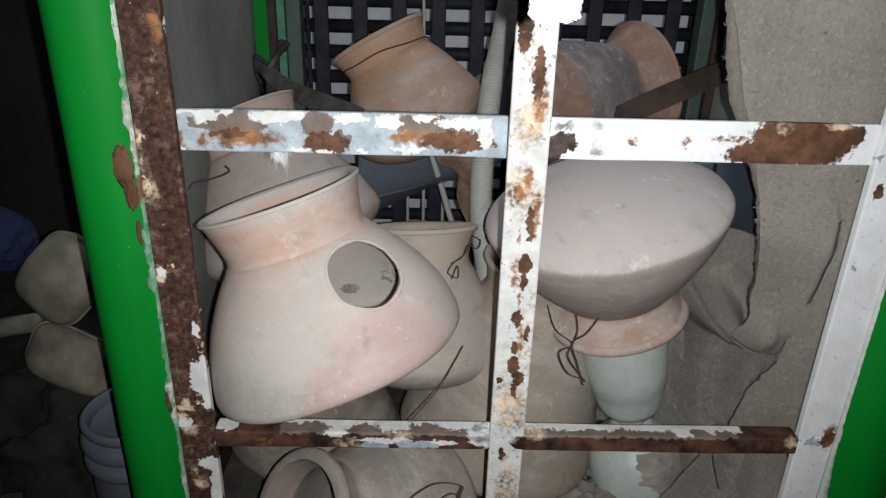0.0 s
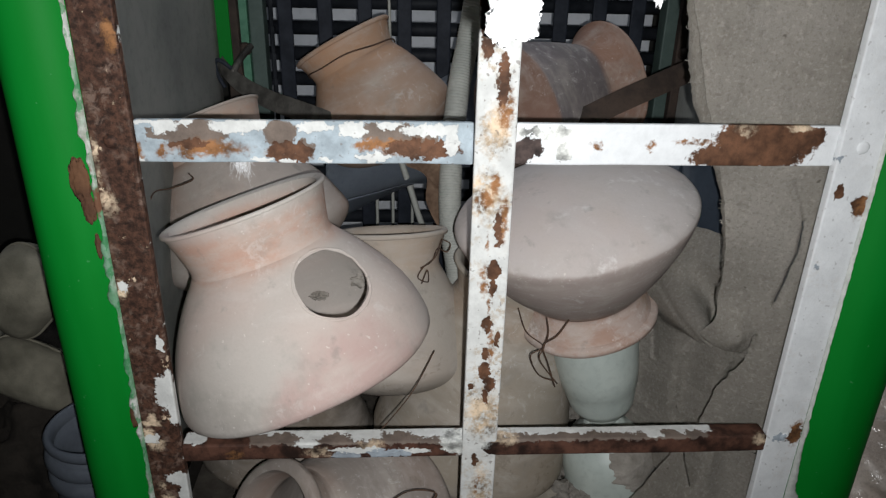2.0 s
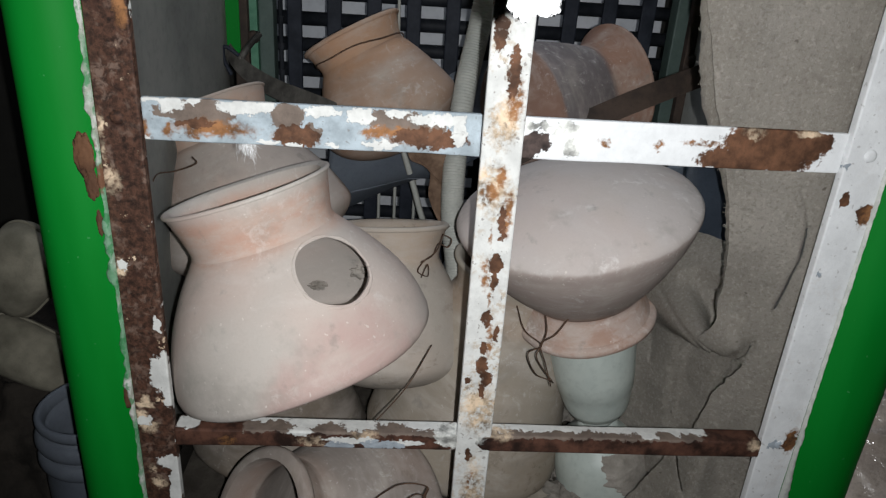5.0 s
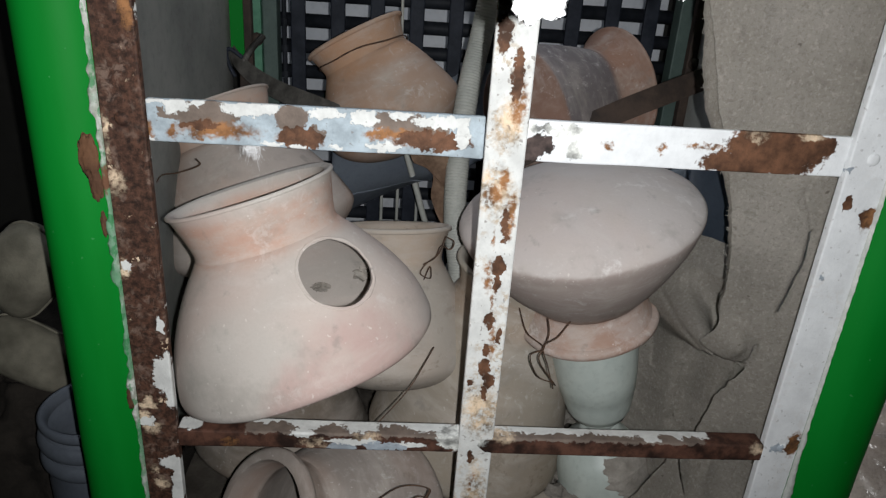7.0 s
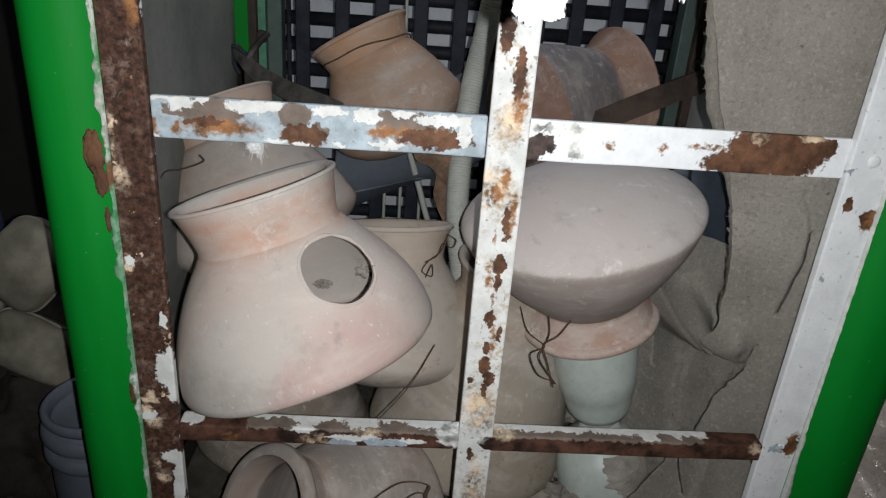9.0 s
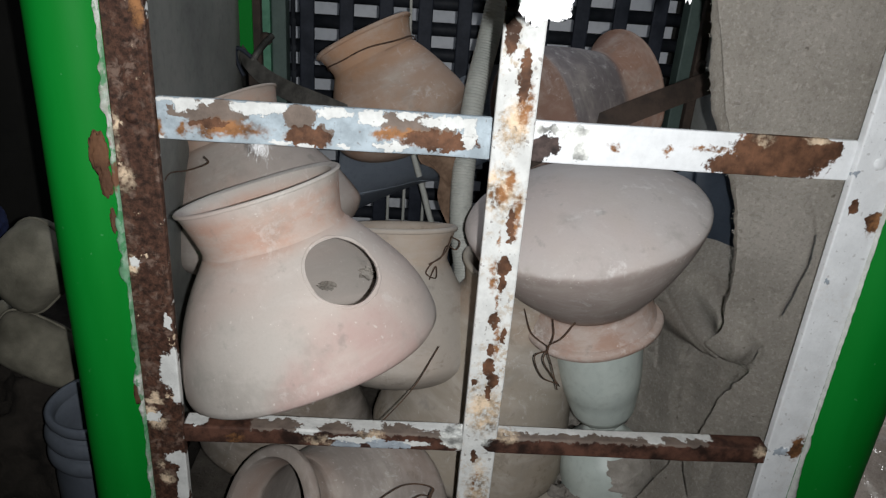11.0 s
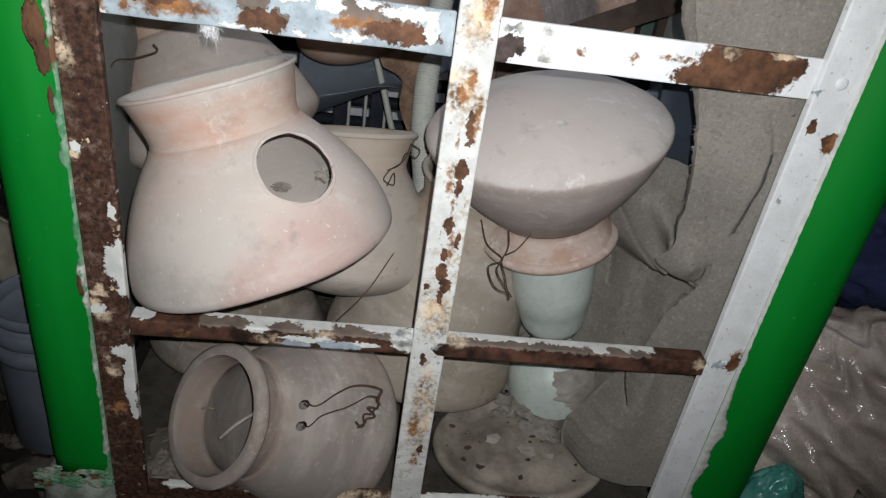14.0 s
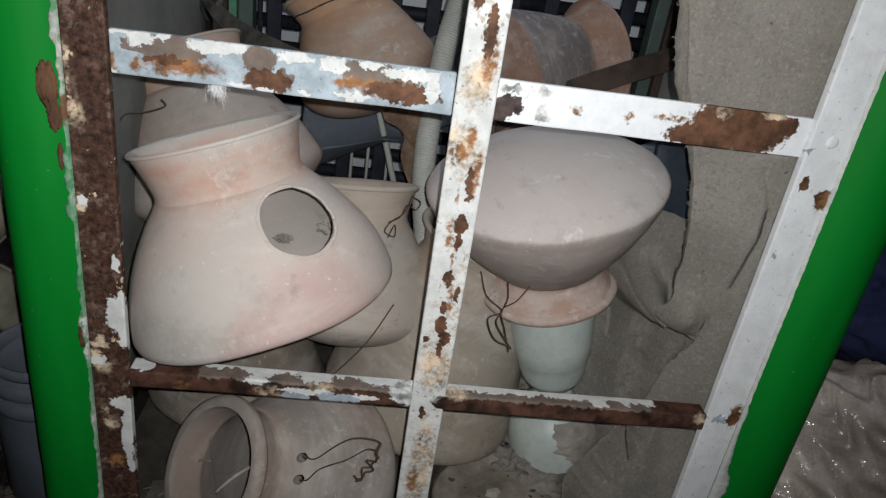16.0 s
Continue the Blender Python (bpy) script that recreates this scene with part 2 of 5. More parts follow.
def woven(name, colour, weave=420.0, tilt=0.50):
    """Tape-woven plastic sacking: small shiny cells that each lie a little askew, dulled by dust."""
    n = Net(name, 0.30, spec=0.9)
    cells = n.t.nodes.new("ShaderNodeTexVoronoi")
    cells.inputs["Scale"].default_value = weave
    cells.inputs["Randomness"].default_value = 0.35
    n.put(cells.inputs["Vector"], n.obj)
    askew = n.vec("SCALE", n.vec("SUBTRACT", cells.outputs["Color"], (0.5, 0.5, 0.5)))
    worn = n.noise(13.0, 4, 0.6, n.vec("ADD", n.obj, (4, 1, 2)))
    n.put(askew.node.inputs["Scale"], n.math("MULTIPLY", n.step(worn, 0.36, 0.50), tilt))
    dirt, fine = n.noise(14.0, 5, 0.6), n.noise(300.0, 3, 0.6)
    c = n.mix(n.step(dirt, 0.35, 0.7), colour, tuple(v * 0.55 for v in colour))
    c = n.mix(n.math("MULTIPLY", n.step(fine, 0.45, 0.7), 0.35), c, tuple(v * 0.4 for v in colour))
    n.put(n.bsdf.inputs["Roughness"], n.math("SUBTRACT", 0.80, n.math("MULTIPLY", n.step(worn, 0.36, 0.50), 0.62)))
    creased = n.bump(n.noise(16.0, 4, 0.55, n.vec("MULTIPLY", n.obj, (1.0, 1.0, 0.35))), 0.35, 0.010)
    n.put(n.bsdf.inputs["Normal"], n.vec("NORMALIZE", n.vec("ADD", creased, askew)))
    return n.colour(c)


TOPL_MAUVE = [(-0.216, 0.523, 0.024, 0.010), (-0.241, 0.522, 0.008, 0.004), (-0.155, 0.524, 0.012, 0.009), (-0.075, 0.524, 0.024, 0.008), (-0.054, 0.521, 0.013, 0.004), (-0.137, 0.513, 0.006, 0.006)]
TOPL_RUST = [(-0.220, 0.515, 0.014, 0.003), (-0.149, 0.509, 0.016, 0.008), (-0.052, 0.512, 0.026, 0.007)]
TOPL_ORANGE = [(-0.207, 0.512, 0.027, 0.006), (-0.084, 0.515, 0.018, 0.004), (-0.239, 0.508, 0.005, 0.004), (-0.256, 0.509, 0.004, 0.007), (-0.153, 0.510, 0.013, 0.006), (-0.141, 0.507, 0.009, 0.004), (-0.057, 0.512, 0.027, 0.007), (-0.095, 0.515, 0.008, 0.004), (-0.222, 0.507, 0.005, 0.003)]
TOPL_WHITE = [(-0.250, 0.531, 0.007, 0.002), (-0.235, 0.528, 0.009, 0.006), (-0.220, 0.531, 0.005, 0.003), (-0.185, 0.528, 0.018, 0.005), (-0.169, 0.531, 0.007, 0.004), (-0.130, 0.528, 0.012, 0.004), (-0.103, 0.526, 0.009, 0.006), (-0.077, 0.530, 0.009, 0.003), (-0.048, 0.526, 0.019, 0.005), (-0.089, 0.506, 0.013, 0.003),
              (-0.170, 0.504, 0.008, 0.002), (-0.150, 0.503, 0.006, 0.002), (-0.124, 0.503, 0.005, 0.002), (-0.255, 0.502, 0.006, 0.002), (-0.032, 0.517, 0.005, 0.010)]
TOPR_DARK = [(0.024, 0.514, 0.011, 0.007), (0.019, 0.507, 0.006, 0.007)]
TOPR_GREY = [(0.045, 0.524, 0.012, 0.005), (0.052, 0.511, 0.007, 0.006), (0.024, 0.526, 0.010, 0.003)]
TOPR_BROWN = [(0.203, 0.519, 0.038, 0.021), (0.178, 0.508, 0.030, 0.010), (0.232, 0.524, 0.016, 0.008)]
TOPR_ORANGE = [(0.116, 0.516, 0.004, 0.004), (0.076, 0.515, 0.004, 0.0035), (0.150, 0.519, 0.016, 0.002)]
TOPR_TAN = [(0.186, 0.530, 0.008, 0.005), (0.226, 0.531, 0.010, 0.003)]
MID_BROWN = [(0.004, 0.452, 0.003, 0.009), (0.006, 0.438, 0.002, 0.006), (0.009, 0.350, 0.002, 0.007), (0.000, 0.338, 0.002, 0.006), (-0.011, 0.305, 0.002, 0.004), (-0.004, 0.228, 0.003, 0.006), (0.006, 0.118, 0.003, 0.006), (-0.009, 0.585, 0.005, 0.012), (0.003, 0.558, 0.004, 0.017), (-0.013, 0.613, 0.005, 0.01), (0.003, 0.412, 0.005, 0.009), (0.003, 0.397, 0.003, 0.008),
             (0.0, 0.364, 0.004, 0.007), (0.0, 0.321, 0.005, 0.008), (0.005, 0.309, 0.005, 0.007), (0.002, 0.296, 0.003, 0.007)]
MID_ORANGE = [(0.008, 0.455, 0.006, 0.022), (-0.004, 0.405, 0.005, 0.018), (0.004, 0.345, 0.004, 0.020), (0.006, 0.540, 0.008, 0.020), (-0.004, 0.148, 0.007, 0.016), (-0.007, 0.47, 0.01, 0.01), (0.001, 0.482, 0.005, 0.01), (-0.003, 0.435, 0.002, 0.01), (0.001, 0.377, 0.002, 0.024), (-0.001, 0.201, 0.005, 0.012), (0.002, 0.105, 0.006, 0.012)]
MID_TAN = [(-0.001, 0.523, 0.01, 0.018), (-0.006, 0.474, 0.014, 0.018), (0.002, 0.276, 0.015, 0.024), (0.002, 0.17, 0.010, 0.05)]
LEFT_WHITE = [(-0.261, 0.348, 0.003, 0.008), (-0.265, 0.302, 0.005, 0.016), (-0.259, 0.304, 0.005, 0.02), (-0.258, 0.284, 0.005, 0.013), (-0.28, 0.256, 0.007, 0.004), (-0.263, 0.213, 0.010, 0.008),
              (-0.259, 0.196, 0.005, 0.020), (-0.261, 0.172, 0.005, 0.019), (-0.259, 0.147, 0.003, 0.011), (-0.282, 0.401, 0.004, 0.004)]
LEFT_TAN = [(-0.281, 0.467, 0.006, 0.010), (-0.283, 0.398, 0.004, 0.008), (-0.279, 0.273, 0.008, 0.003), (-0.276, 0.250, 0.007, 0.006), (-0.284, 0.501, 0.002, 0.016), (-0.277, 0.279, 0.004, 0.005), (-0.283, 0.262, 0.006, 0.005), (-0.273, 0.191, 0.006, 0.006), (-0.279, 0.206, 0.003, 0.004)]
LEFT_ORANGE = [(-0.271, 0.150, 0.006, 0.006), (-0.277, 0.144, 0.003, 0.004), (-0.262, 0.585, 0.004, 0.012)]
LOW_WHITE = [(-0.147, 0.260, 0.014, 0.007), (-0.150, 0.249, 0.010, 0.004), (-0.100, 0.258, 0.014, 0.008), (-0.039, 0.259, 0.020, 0.006), (-0.247, 0.256, 0.010, 0.006), (-0.108, 0.241, 0.022, 0.003), (-0.06, 0.239, 0.016, 0.003), (0.156, 0.254, 0.008, 0.004)]
LOW_PALE = [(-0.013, 0.249, 0.021, 0.014)]
LOW_GREY = [(-0.081, 0.237, 0.02, 0.004), (-0.116, 0.235, 0.012, 0.004)]
LOW_TAN = [(-0.096, 0.246, 0.011, 0.007), (0.022, 0.253, 0.011, 0.009), (-0.141, 0.239, 0.013, 0.005), (0.253, 0.246, 0.007, 0.006)]
LOW_ORANGE = [(-0.212, 0.235, 0.006, 0.007)]
RIGHT_BROWN = [(0.266, 0.479, 0.004, 0.005), (0.285, 0.468, 0.005, 0.009), (0.285, 0.253, 0.005, 0.009), (0.282, 0.247, 0.007, 0.005)]
RIGHT_ORANGE = [(0.2845, 0.252, 0.006, 0.012), (0.2865, 0.466, 0.004, 0.010)]
RIGHT_GREY = [(0.263, 0.416, 0.002, 0.002), (0.271, 0.247, 0.005, 0.005), (0.261, 0.506, 0.002, 0.003)]

GRIT = (0.50, 0.50, 0.47)
MID_ORANGE = [(x, z, 0.7 * rx, 0.8 * rz) for x, z, rx, rz in MID_ORANGE]
M_TOPL = peel("peeling_paint_top_left", PALE, (MAUVE, TOPL_MAUVE), (ORANGE, TOPL_ORANGE), (RUST, TOPL_RUST), (WHITE, TOPL_WHITE), speckle=0.5, spread=0.42)
DARK = (0.052, 0.036, 0.032)
M_TOPR = peel("peeling_paint_top_right", BRIGHT, (GRIT, TOPR_GREY), (DARK, TOPR_DARK), (RUST, TOPR_BROWN), (ORANGE, TOPR_ORANGE), (TAN, TOPR_TAN))
M_MID = peel("peeling_paint_middle", WHITE, (TAN, MID_TAN), (ORANGE, MID_ORANGE), (RUST, MID_BROWN), speckle=0.6, chips=0.655, grime=0.75)
M_LEFT = peel("peeling_paint_left", BROWN, (TAN, LEFT_TAN), (ORANGE, LEFT_ORANGE), (WHITE, LEFT_WHITE), chips=0.615, bloom=0.75, arris=-0.2543)
# Base tone holds both dark rust and the shade of the angled front face
M_LOW = peel("peeling_paint_low", (0.052, 0.023, 0.015), (TAN, LOW_TAN), (WHITE, LOW_WHITE), (GREY, LOW_GREY), (GRIT, LOW_PALE), (ORANGE, LOW_ORANGE), edges=[(MAUVE, 0.2472, 0.0030, -0.20, 0.205), (WHITE, 0.2555, 0.0070, 0.012, 0.212), (WHITE, 0.2592, 0.0065, -0.25, -0.02)])
M_RIGHT = peel("peeling_paint_right", BRIGHT, (GREY, RIGHT_GREY), (RUST, RIGHT_BROWN), (ORANGE, RIGHT_ORANGE), speckle=0.3, grime=0.10)
M_SILL = peel("peeling_paint_sill", BROWN, (WHITE, [(-0.22, 0.052, 0.02, 0.006), (-0.13, 0.047, 0.03, 0.004), (0.06, 0.05, 0.05, 0.006), (0.18, 0.05, 0.05, 0.006)]), (TAN, [(-0.05, 0.045, 0.06, 0.01)]))
M_GREEN = green_paint()
M_CHIP = plain("old_filler_and_primer", (0.24, 0.25, 0.21), (0.48, 0.49, 0.44), 0.8, scale=60, fine=300, bump=0.5)
def filler():
    """Old filler and overpaint: grey-white, with green smears and rust stains."""
    n = Net("old_joint_filler", 0.8, spec=0.3)
    big, mid, fine = n.noise(22.0, 3, 0.6, n.pos), n.noise(90.0, 4, 0.6, n.pos), n.noise(300.0, 4, 0.6, n.pos)
    c = n.mix(n.step(mid, 0.4, 0.6), (0.36, 0.37, 0.31), (0.58, 0.60, 0.55))
    c = n.mix(n.math("MULTIPLY", n.step(big, 0.40, 0.54), 0.75), c, (0.06, 0.27, 0.12))
    c = n.mix(n.math("MULTIPLY", n.step(n.noise(120.0, 4, 0.6, n.vec("ADD", n.pos, (1, 4, 2))), 0.52, 0.60), 0.7), c, (0.03, 0.22, 0.07))
    c = n.mix(n.step(n.noise(40.0, 3, 0.6, n.vec("ADD", n.pos, (3, 3, 3))), 0.60, 0.66), c, (0.17, 0.08, 0.045))
    n.bump(n.math("ADD", mid, n.math("MULTIPLY", fine, 0.5)), 0.7, 0.002)
    return n.colour(c)


M_FILLER = filler()
M_FOOT = plain("weathered_foot_paint", (0.17, 0.20, 0.165), (0.46, 0.48, 0.43), 0.85, scale=34, fine=200, bump=0.6, deep=0.003)
M_RUSTY = plain("rusted_steel", (0.070, 0.032, 0.018), (0.15, 0.070, 0.034), 0.85, scale=40, fine=300, bump=0.5)
M_BLACK = plain("black_painted_steel", (0.012, 0.015, 0.023), (0.028, 0.033, 0.046), 0.6, scale=30, fine=200, spec=0.18)
M_ROD = plain("dark_steel_rod", (0.010, 0.012, 0.016), (0.026, 0.029, 0.036), 0.6, scale=30, fine=200, spec=0.18)
M_OLDGREEN = plain("faded_green_steel", (0.055, 0.085, 0.075), (0.09, 0.13, 0.115), 0.6, scale=18, fine=200)
M_EDGE = plain("worn_pale_green_edge", (0.06, 0.20, 0.12), (0.11, 0.28, 0.18), 0.6, scale=40)
M_PANEL = plain("dusty_grey_board", (0.30, 0.305, 0.282), (0.46, 0.46, 0.425), 0.9, scale=6, fine=90, bump=0.1)
M_FELT = sacking()
M_GLAZE = plain("pale_glazed_ceramic", (0.47, 0.525, 0.49), (0.56, 0.61, 0.565), 0.45, scale=20, fine=120, bump=0.04, spec=0.5)
M_CRUST = plain("dust_caked_mortar", (0.25, 0.225, 0.195), (0.40, 0.365, 0.325), 0.95, scale=40, fine=300, bump=0.6, deep=0.003)
M_MORTAR = plain("dusty_mortar", (0.12, 0.108, 0.092), (0.30, 0.275, 0.245), 0.95, scale=30, fine=260, bump=0.7, deep=0.004)
M_DISH = plain("dusty_clay_dish", (0.14, 0.12, 0.095), (0.39, 0.345, 0.285), 0.92, scale=16, fine=220, bump=0.35)
M_HOSE = plain("grey_corrugated_plastic", (0.36, 0.37, 0.34), (0.47, 0.47, 0.43), 0.6, scale=20, fine=200)
M_BLUE = plain("dark_blue_plastic", (0.045, 0.060, 0.085), (0.070, 0.088, 0.118), 0.55, scale=14, fine=200)
# Lighter copy of the blue plastic, making up for light the slung sheet lacks
M_SHEET = plain("lightened_blue_plastic", (0.24, 0.275, 0.33), (0.32, 0.36, 0.42), 0.55, scale=10, fine=160)
M_PLATE = plain("mottled_rusty_plate", (0.10, 0.058, 0.036), (0.23, 0.15, 0.10), 0.85, scale=60, fine=260, bump=0.6)
M_WIRE = plain("rusty_wire", (0.045, 0.028, 0.020), (0.11, 0.06, 0.035), 0.8, scale=80, fine=400)
M_WALL = plain("whitewashed_wall", (0.58, 0.60, 0.63), (0.74, 0.75, 0.77), 0.9, scale=9, fine=60, bump=0.3)
# Plaster and earth coloured near black, standing in for the room's lack of light
M_ROOM = plain("darkened_plaster", (0.018, 0.0175, 0.015), (0.034, 0.032, 0.028), 0.95, scale=3, fine=40, bump=0.2)
M_DIRT = plain("darkened_earth_floor", (0.016, 0.0135, 0.011), (0.045, 0.037, 0.030), 0.97, scale=14, fine=160, bump=0.8, deep=0.006)
M_DUSTY = plain("dusty_cabinet_floor", (0.095, 0.082, 0.068), (0.19, 0.165, 0.138), 0.97, scale=22, fine=220, bump=0.8, deep=0.004)
M_CLOTH = plain("khaki_canvas", (0.14, 0.13, 0.098), (0.34, 0.315, 0.245), 0.92, scale=16, fine=260, bump=0.4, deep=0.003)
# White of the jar cut to dark grey, for the shade it stands in
M_PLASTER = plain("darkened_white_plastic", (0.10, 0.115, 0.140), (0.14, 0.158, 0.185), 0.45, scale=12, fine=160, bump=0.05)
M_SACK = woven("woven_plastic_sack", (0.60, 0.51, 0.445), 980.0, 0.42)
M_TEAL = woven("teal_plastic_sack", (0.07, 0.33, 0.27), 900.0, 0.22)
M_NAVY = plain("navy_cloth", (0.010, 0.016, 0.055), (0.018, 0.028, 0.085), 0.9, scale=20, fine=240, bump=0.4)
M_FLUFF = plain("white_cotton", (0.82, 0.82, 0.82), (0.86, 0.86, 0.86), 0.9, scale=60, fine=300, bump=0.5)
M_STRAP = plain("grimy_grey_steel", (0.035, 0.033, 0.030), (0.17, 0.16, 0.145), 0.55, 0.2, scale=26, fine=240, bump=0.4)
M_DARKRUST = plain("dark_brown_steel", (0.030, 0.022, 0.018), (0.075, 0.050, 0.038), 0.8, scale=30, fine=260, bump=0.4)
M_FLAKE = plain("white_paint_flakes", (0.50, 0.52, 0.48), (0.66, 0.66, 0.62), 0.75, scale=70, fine=300, bump=0.5)
M_RUBBLE = plain("dark_rubble", (0.02, 0.017, 0.014), (0.11, 0.092, 0.075), 0.95, scale=30, fine=200, bump=0.6, deep=0.003)
M_STRAW = plain("dry_straw", (0.10, 0.08, 0.06), (0.24, 0.195, 0.15), 0.9, scale=60, fine=300)


# ---- mesh helpers ----
def part(name, bm, mat, parent=None, label="", smooth=False, keep=True):
    """Links a bmesh as one mesh object, under a thing or a part if one is given; keep: the vertices are in world places."""
    mesh = bpy.data.meshes.new(name)
    bmesh.ops.recalc_face_normals(bm, faces=bm.faces)
    bm.to_mesh(mesh)
    bm.free()
    for p in mesh.polygons:
        p.use_smooth = smooth
    mesh.materials.append(mat)
    ob = new(name, mesh)
    if parent:
        ob.parent = parent
        if keep:
            up, m = parent, Matrix()
            while up:
                m = up.matrix_basis.inverted() if up is parent and not up.parent else m
                up = up.parent
            ob.matrix_parent_inverse = m
    if label:
        ob["label"] = label
    return ob


def thing(name, place, label, category, group="", kind=""):
    ob = new(name)
    ob.empty_display_size = 0.03
    ob.matrix_basis = Matrix.Translation(place)
    return tagged(ob, label, category, group, kind)


def box(x0, x1, y0, y1, z0, z1, bevel=0.0015, bm=None, cuts=0, wear=0.0):
    bm = bm or bmesh.new()
    made = bmesh.ops.create_cube(bm, size=1.0)["verts"]
    bmesh.ops.scale(bm, vec=(x1 - x0, y1 - y0, z1 - z0), verts=made)
    bmesh.ops.translate(bm, vec=((x0 + x1) / 2, (y0 + y1) / 2, (z0 + z1) / 2), verts=made)
    if bevel:
        edges = list({e for v in made for e in v.link_edges})
        bmesh.ops.bevel(bm, geom=edges, offset=bevel, segments=2, affect="EDGES", profile=0.5)
    if cuts:
        bmesh.ops.subdivide_edges(bm, edges=[e for e in bm.edges if e.calc_length() > 0.05], cuts=cuts, use_grid_fill=True)
        for v in bm.verts:
            v.co += noise.noise_vector(v.co * 38.0) * wear
    return bm


def smooth_line(points, per=10):
    """A smooth run of points through the given ones."""
    pts = [Vector(p) for p in points]
    if len(pts) < 3:
        return [pts[0].lerp(pts[-1], i / per) for i in range(per + 1)]
    pts = [pts[0] * 2 - pts[1]] + pts + [pts[-1] * 2 - pts[-2]]
    out = []
    for i in range(1, len(pts) - 2):
        a, b, c, d = pts[i - 1:i + 3]
        for k in range(per):
            u = k / per
            out.append(0.5 * ((2 * b) + (c - a) * u + (2 * a - 5 * b + 4 * c - d) * u * u + (3 * b - a - 3 * c + d) * u ** 3))
    return out + [pts[-2]]


def tube(points, radius, sides=8, bm=None, per=10, ridge=None):
    """A round bar along a smooth line; ridge(i) scales the radius ring by ring."""
    bm = bm or bmesh.new()
    line = smooth_line(points, per) if per else [Vector(p) for p in points]
    up = Vector((0.31, 0.52, 0.79))
    rings = []
    for i, p in enumerate(line):
        along = (line[min(i + 1, len(line) - 1)] - line[max(i - 1, 0)]).normalized()
        side = along.cross(up).normalized()
        other = along.cross(side)
        r = radius * (ridge(i) if ridge else 1.0)
        rings.append([bm.verts.new(p + (side * math.cos(a) + other * math.sin(a)) * r) for a in (2 * math.pi * k / sides for k in range(sides))])
    for a, b in zip(rings, rings[1:]):
        for k in range(sides):
            bm.faces.new((a[k], a[(k + 1) % sides], b[(k + 1) % sides], b[k]))
    bm.faces.new(rings[0][::-1])
    bm.faces.new(rings[-1])
    return bm


def lathe(profile, steps=96, bm=None, wobble=0.0, seed=0.0, squash=1.0):
    """Turns a profile of (radius, height) about z; points on the axis close it."""
    bm = bm or bmesh.new()
    rings = []
    for r, h in profile:
        if r < 1e-6:
            rings.append([bm.verts.new((0, 0, h))])
            continue
        ring = []
        for k in range(steps):
            a = 2 * math.pi * k / steps
            v = Vector((r * math.cos(a), r * math.sin(a) * squash, h))
            w = noise.noise(v * 14 + Vector((seed, seed, 0))) * wobble
            ring.append(bm.verts.new(v + Vector((math.cos(a), math.sin(a), 0.4)) * w))
        rings.append(ring)
    for a, b in zip(rings, rings[1:]):
        if len(a) == 1 and len(b) == 1:
            continue
        for k in range(steps):
            j = (k + 1) % steps
            if len(a) == 1:
                bm.faces.new((a[0], b[j], b[k]))
            elif len(b) == 1:
                bm.faces.new((a[k], a[j], b[0]))
            else:
                bm.faces.new((a[k], a[j], b[j], b[k]))
    return bm


def along(x, z, line):
    """The distance from (x, z) to a line of (x, z) points."""
    best = 1.0
    for (ax, az), (bx, bz) in zip(line, line[1:]):
        dx, dz = bx - ax, bz - az
        k = min(1.0, max(0.0, ((x - ax) * dx + (z - az) * dz) / (dx * dx + dz * dz)))
        best = min(best, math.hypot(x - ax - k * dx, z - az - k * dz))
    return best


def sheet(fn, nu, nv, thick=0.0, slits=()):
    """A sheet of fn(u, v), u and v from 0 to 1, with a back at that thickness; slits: (line of (x, z), half width) that
    are cut through it so that cracks and creases show dark.
    """
    bm = bmesh.new()
    grid = [[bm.verts.new(fn(i / nu, j / nv)) for j in range(nv + 1)] for i in range(nu + 1)]
    for i in range(nu):
        for j in range(nv):
            mid = grid[i][j].co
            if any(along(mid.x, mid.z, line) < wide for line, wide in slits):
                continue
            bm.faces.new((grid[i][j], grid[i + 1][j], grid[i + 1][j + 1], grid[i][j + 1]))
    if thick:
        bmesh.ops.solidify(bm, geom=bm.faces[:], thickness=thick)
    return bm


def lump(centre, size, seed, rough=0.12, freq=2.0, steps=4):
    """An uneven stuffed lump."""
    bm = bmesh.new()
    bmesh.ops.create_icosphere(bm, subdivisions=steps, radius=1.0)
    off = Vector((seed * 3.1, seed * 1.3, seed * 0.7))
    for v in bm.verts:
        k = 1 + rough * noise.noise(v.co * freq + off) + rough * 0.45 * (1 - abs(noise.noise(v.co * freq * 2.3 + off)) * 3)
        v.co = Vector(centre) + Vector((v.co.x * size[0], v.co.y * size[1], v.co.z * size[2])) * k
    return bm


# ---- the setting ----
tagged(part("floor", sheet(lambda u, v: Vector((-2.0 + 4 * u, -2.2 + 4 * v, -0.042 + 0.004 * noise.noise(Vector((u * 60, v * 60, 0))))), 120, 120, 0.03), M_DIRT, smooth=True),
       "dusty earth floor, darkened in colour for the unlit room", "floor", kind="structure")
tagged(part("wall_back", box(-2.0, 2.0, 0.95, 1.05, -0.08, 2.6, 0), M_ROOM), "plaster wall, darkened in colour for the unlit room", "wall", kind="structure")
tagged(part("wall_left", box(-2.1, -2.0, -2.2, 1.05, -0.08, 2.6, 0), M_ROOM), "plaster wall darkened for the unlit room", "wall", kind="structure")
tagged(part("wall_right", box(2.0, 2.1, -2.2, 1.05, -0.08, 2.6, 0), M_ROOM), "plaster wall darkened for the unlit room", "wall", kind="structure")
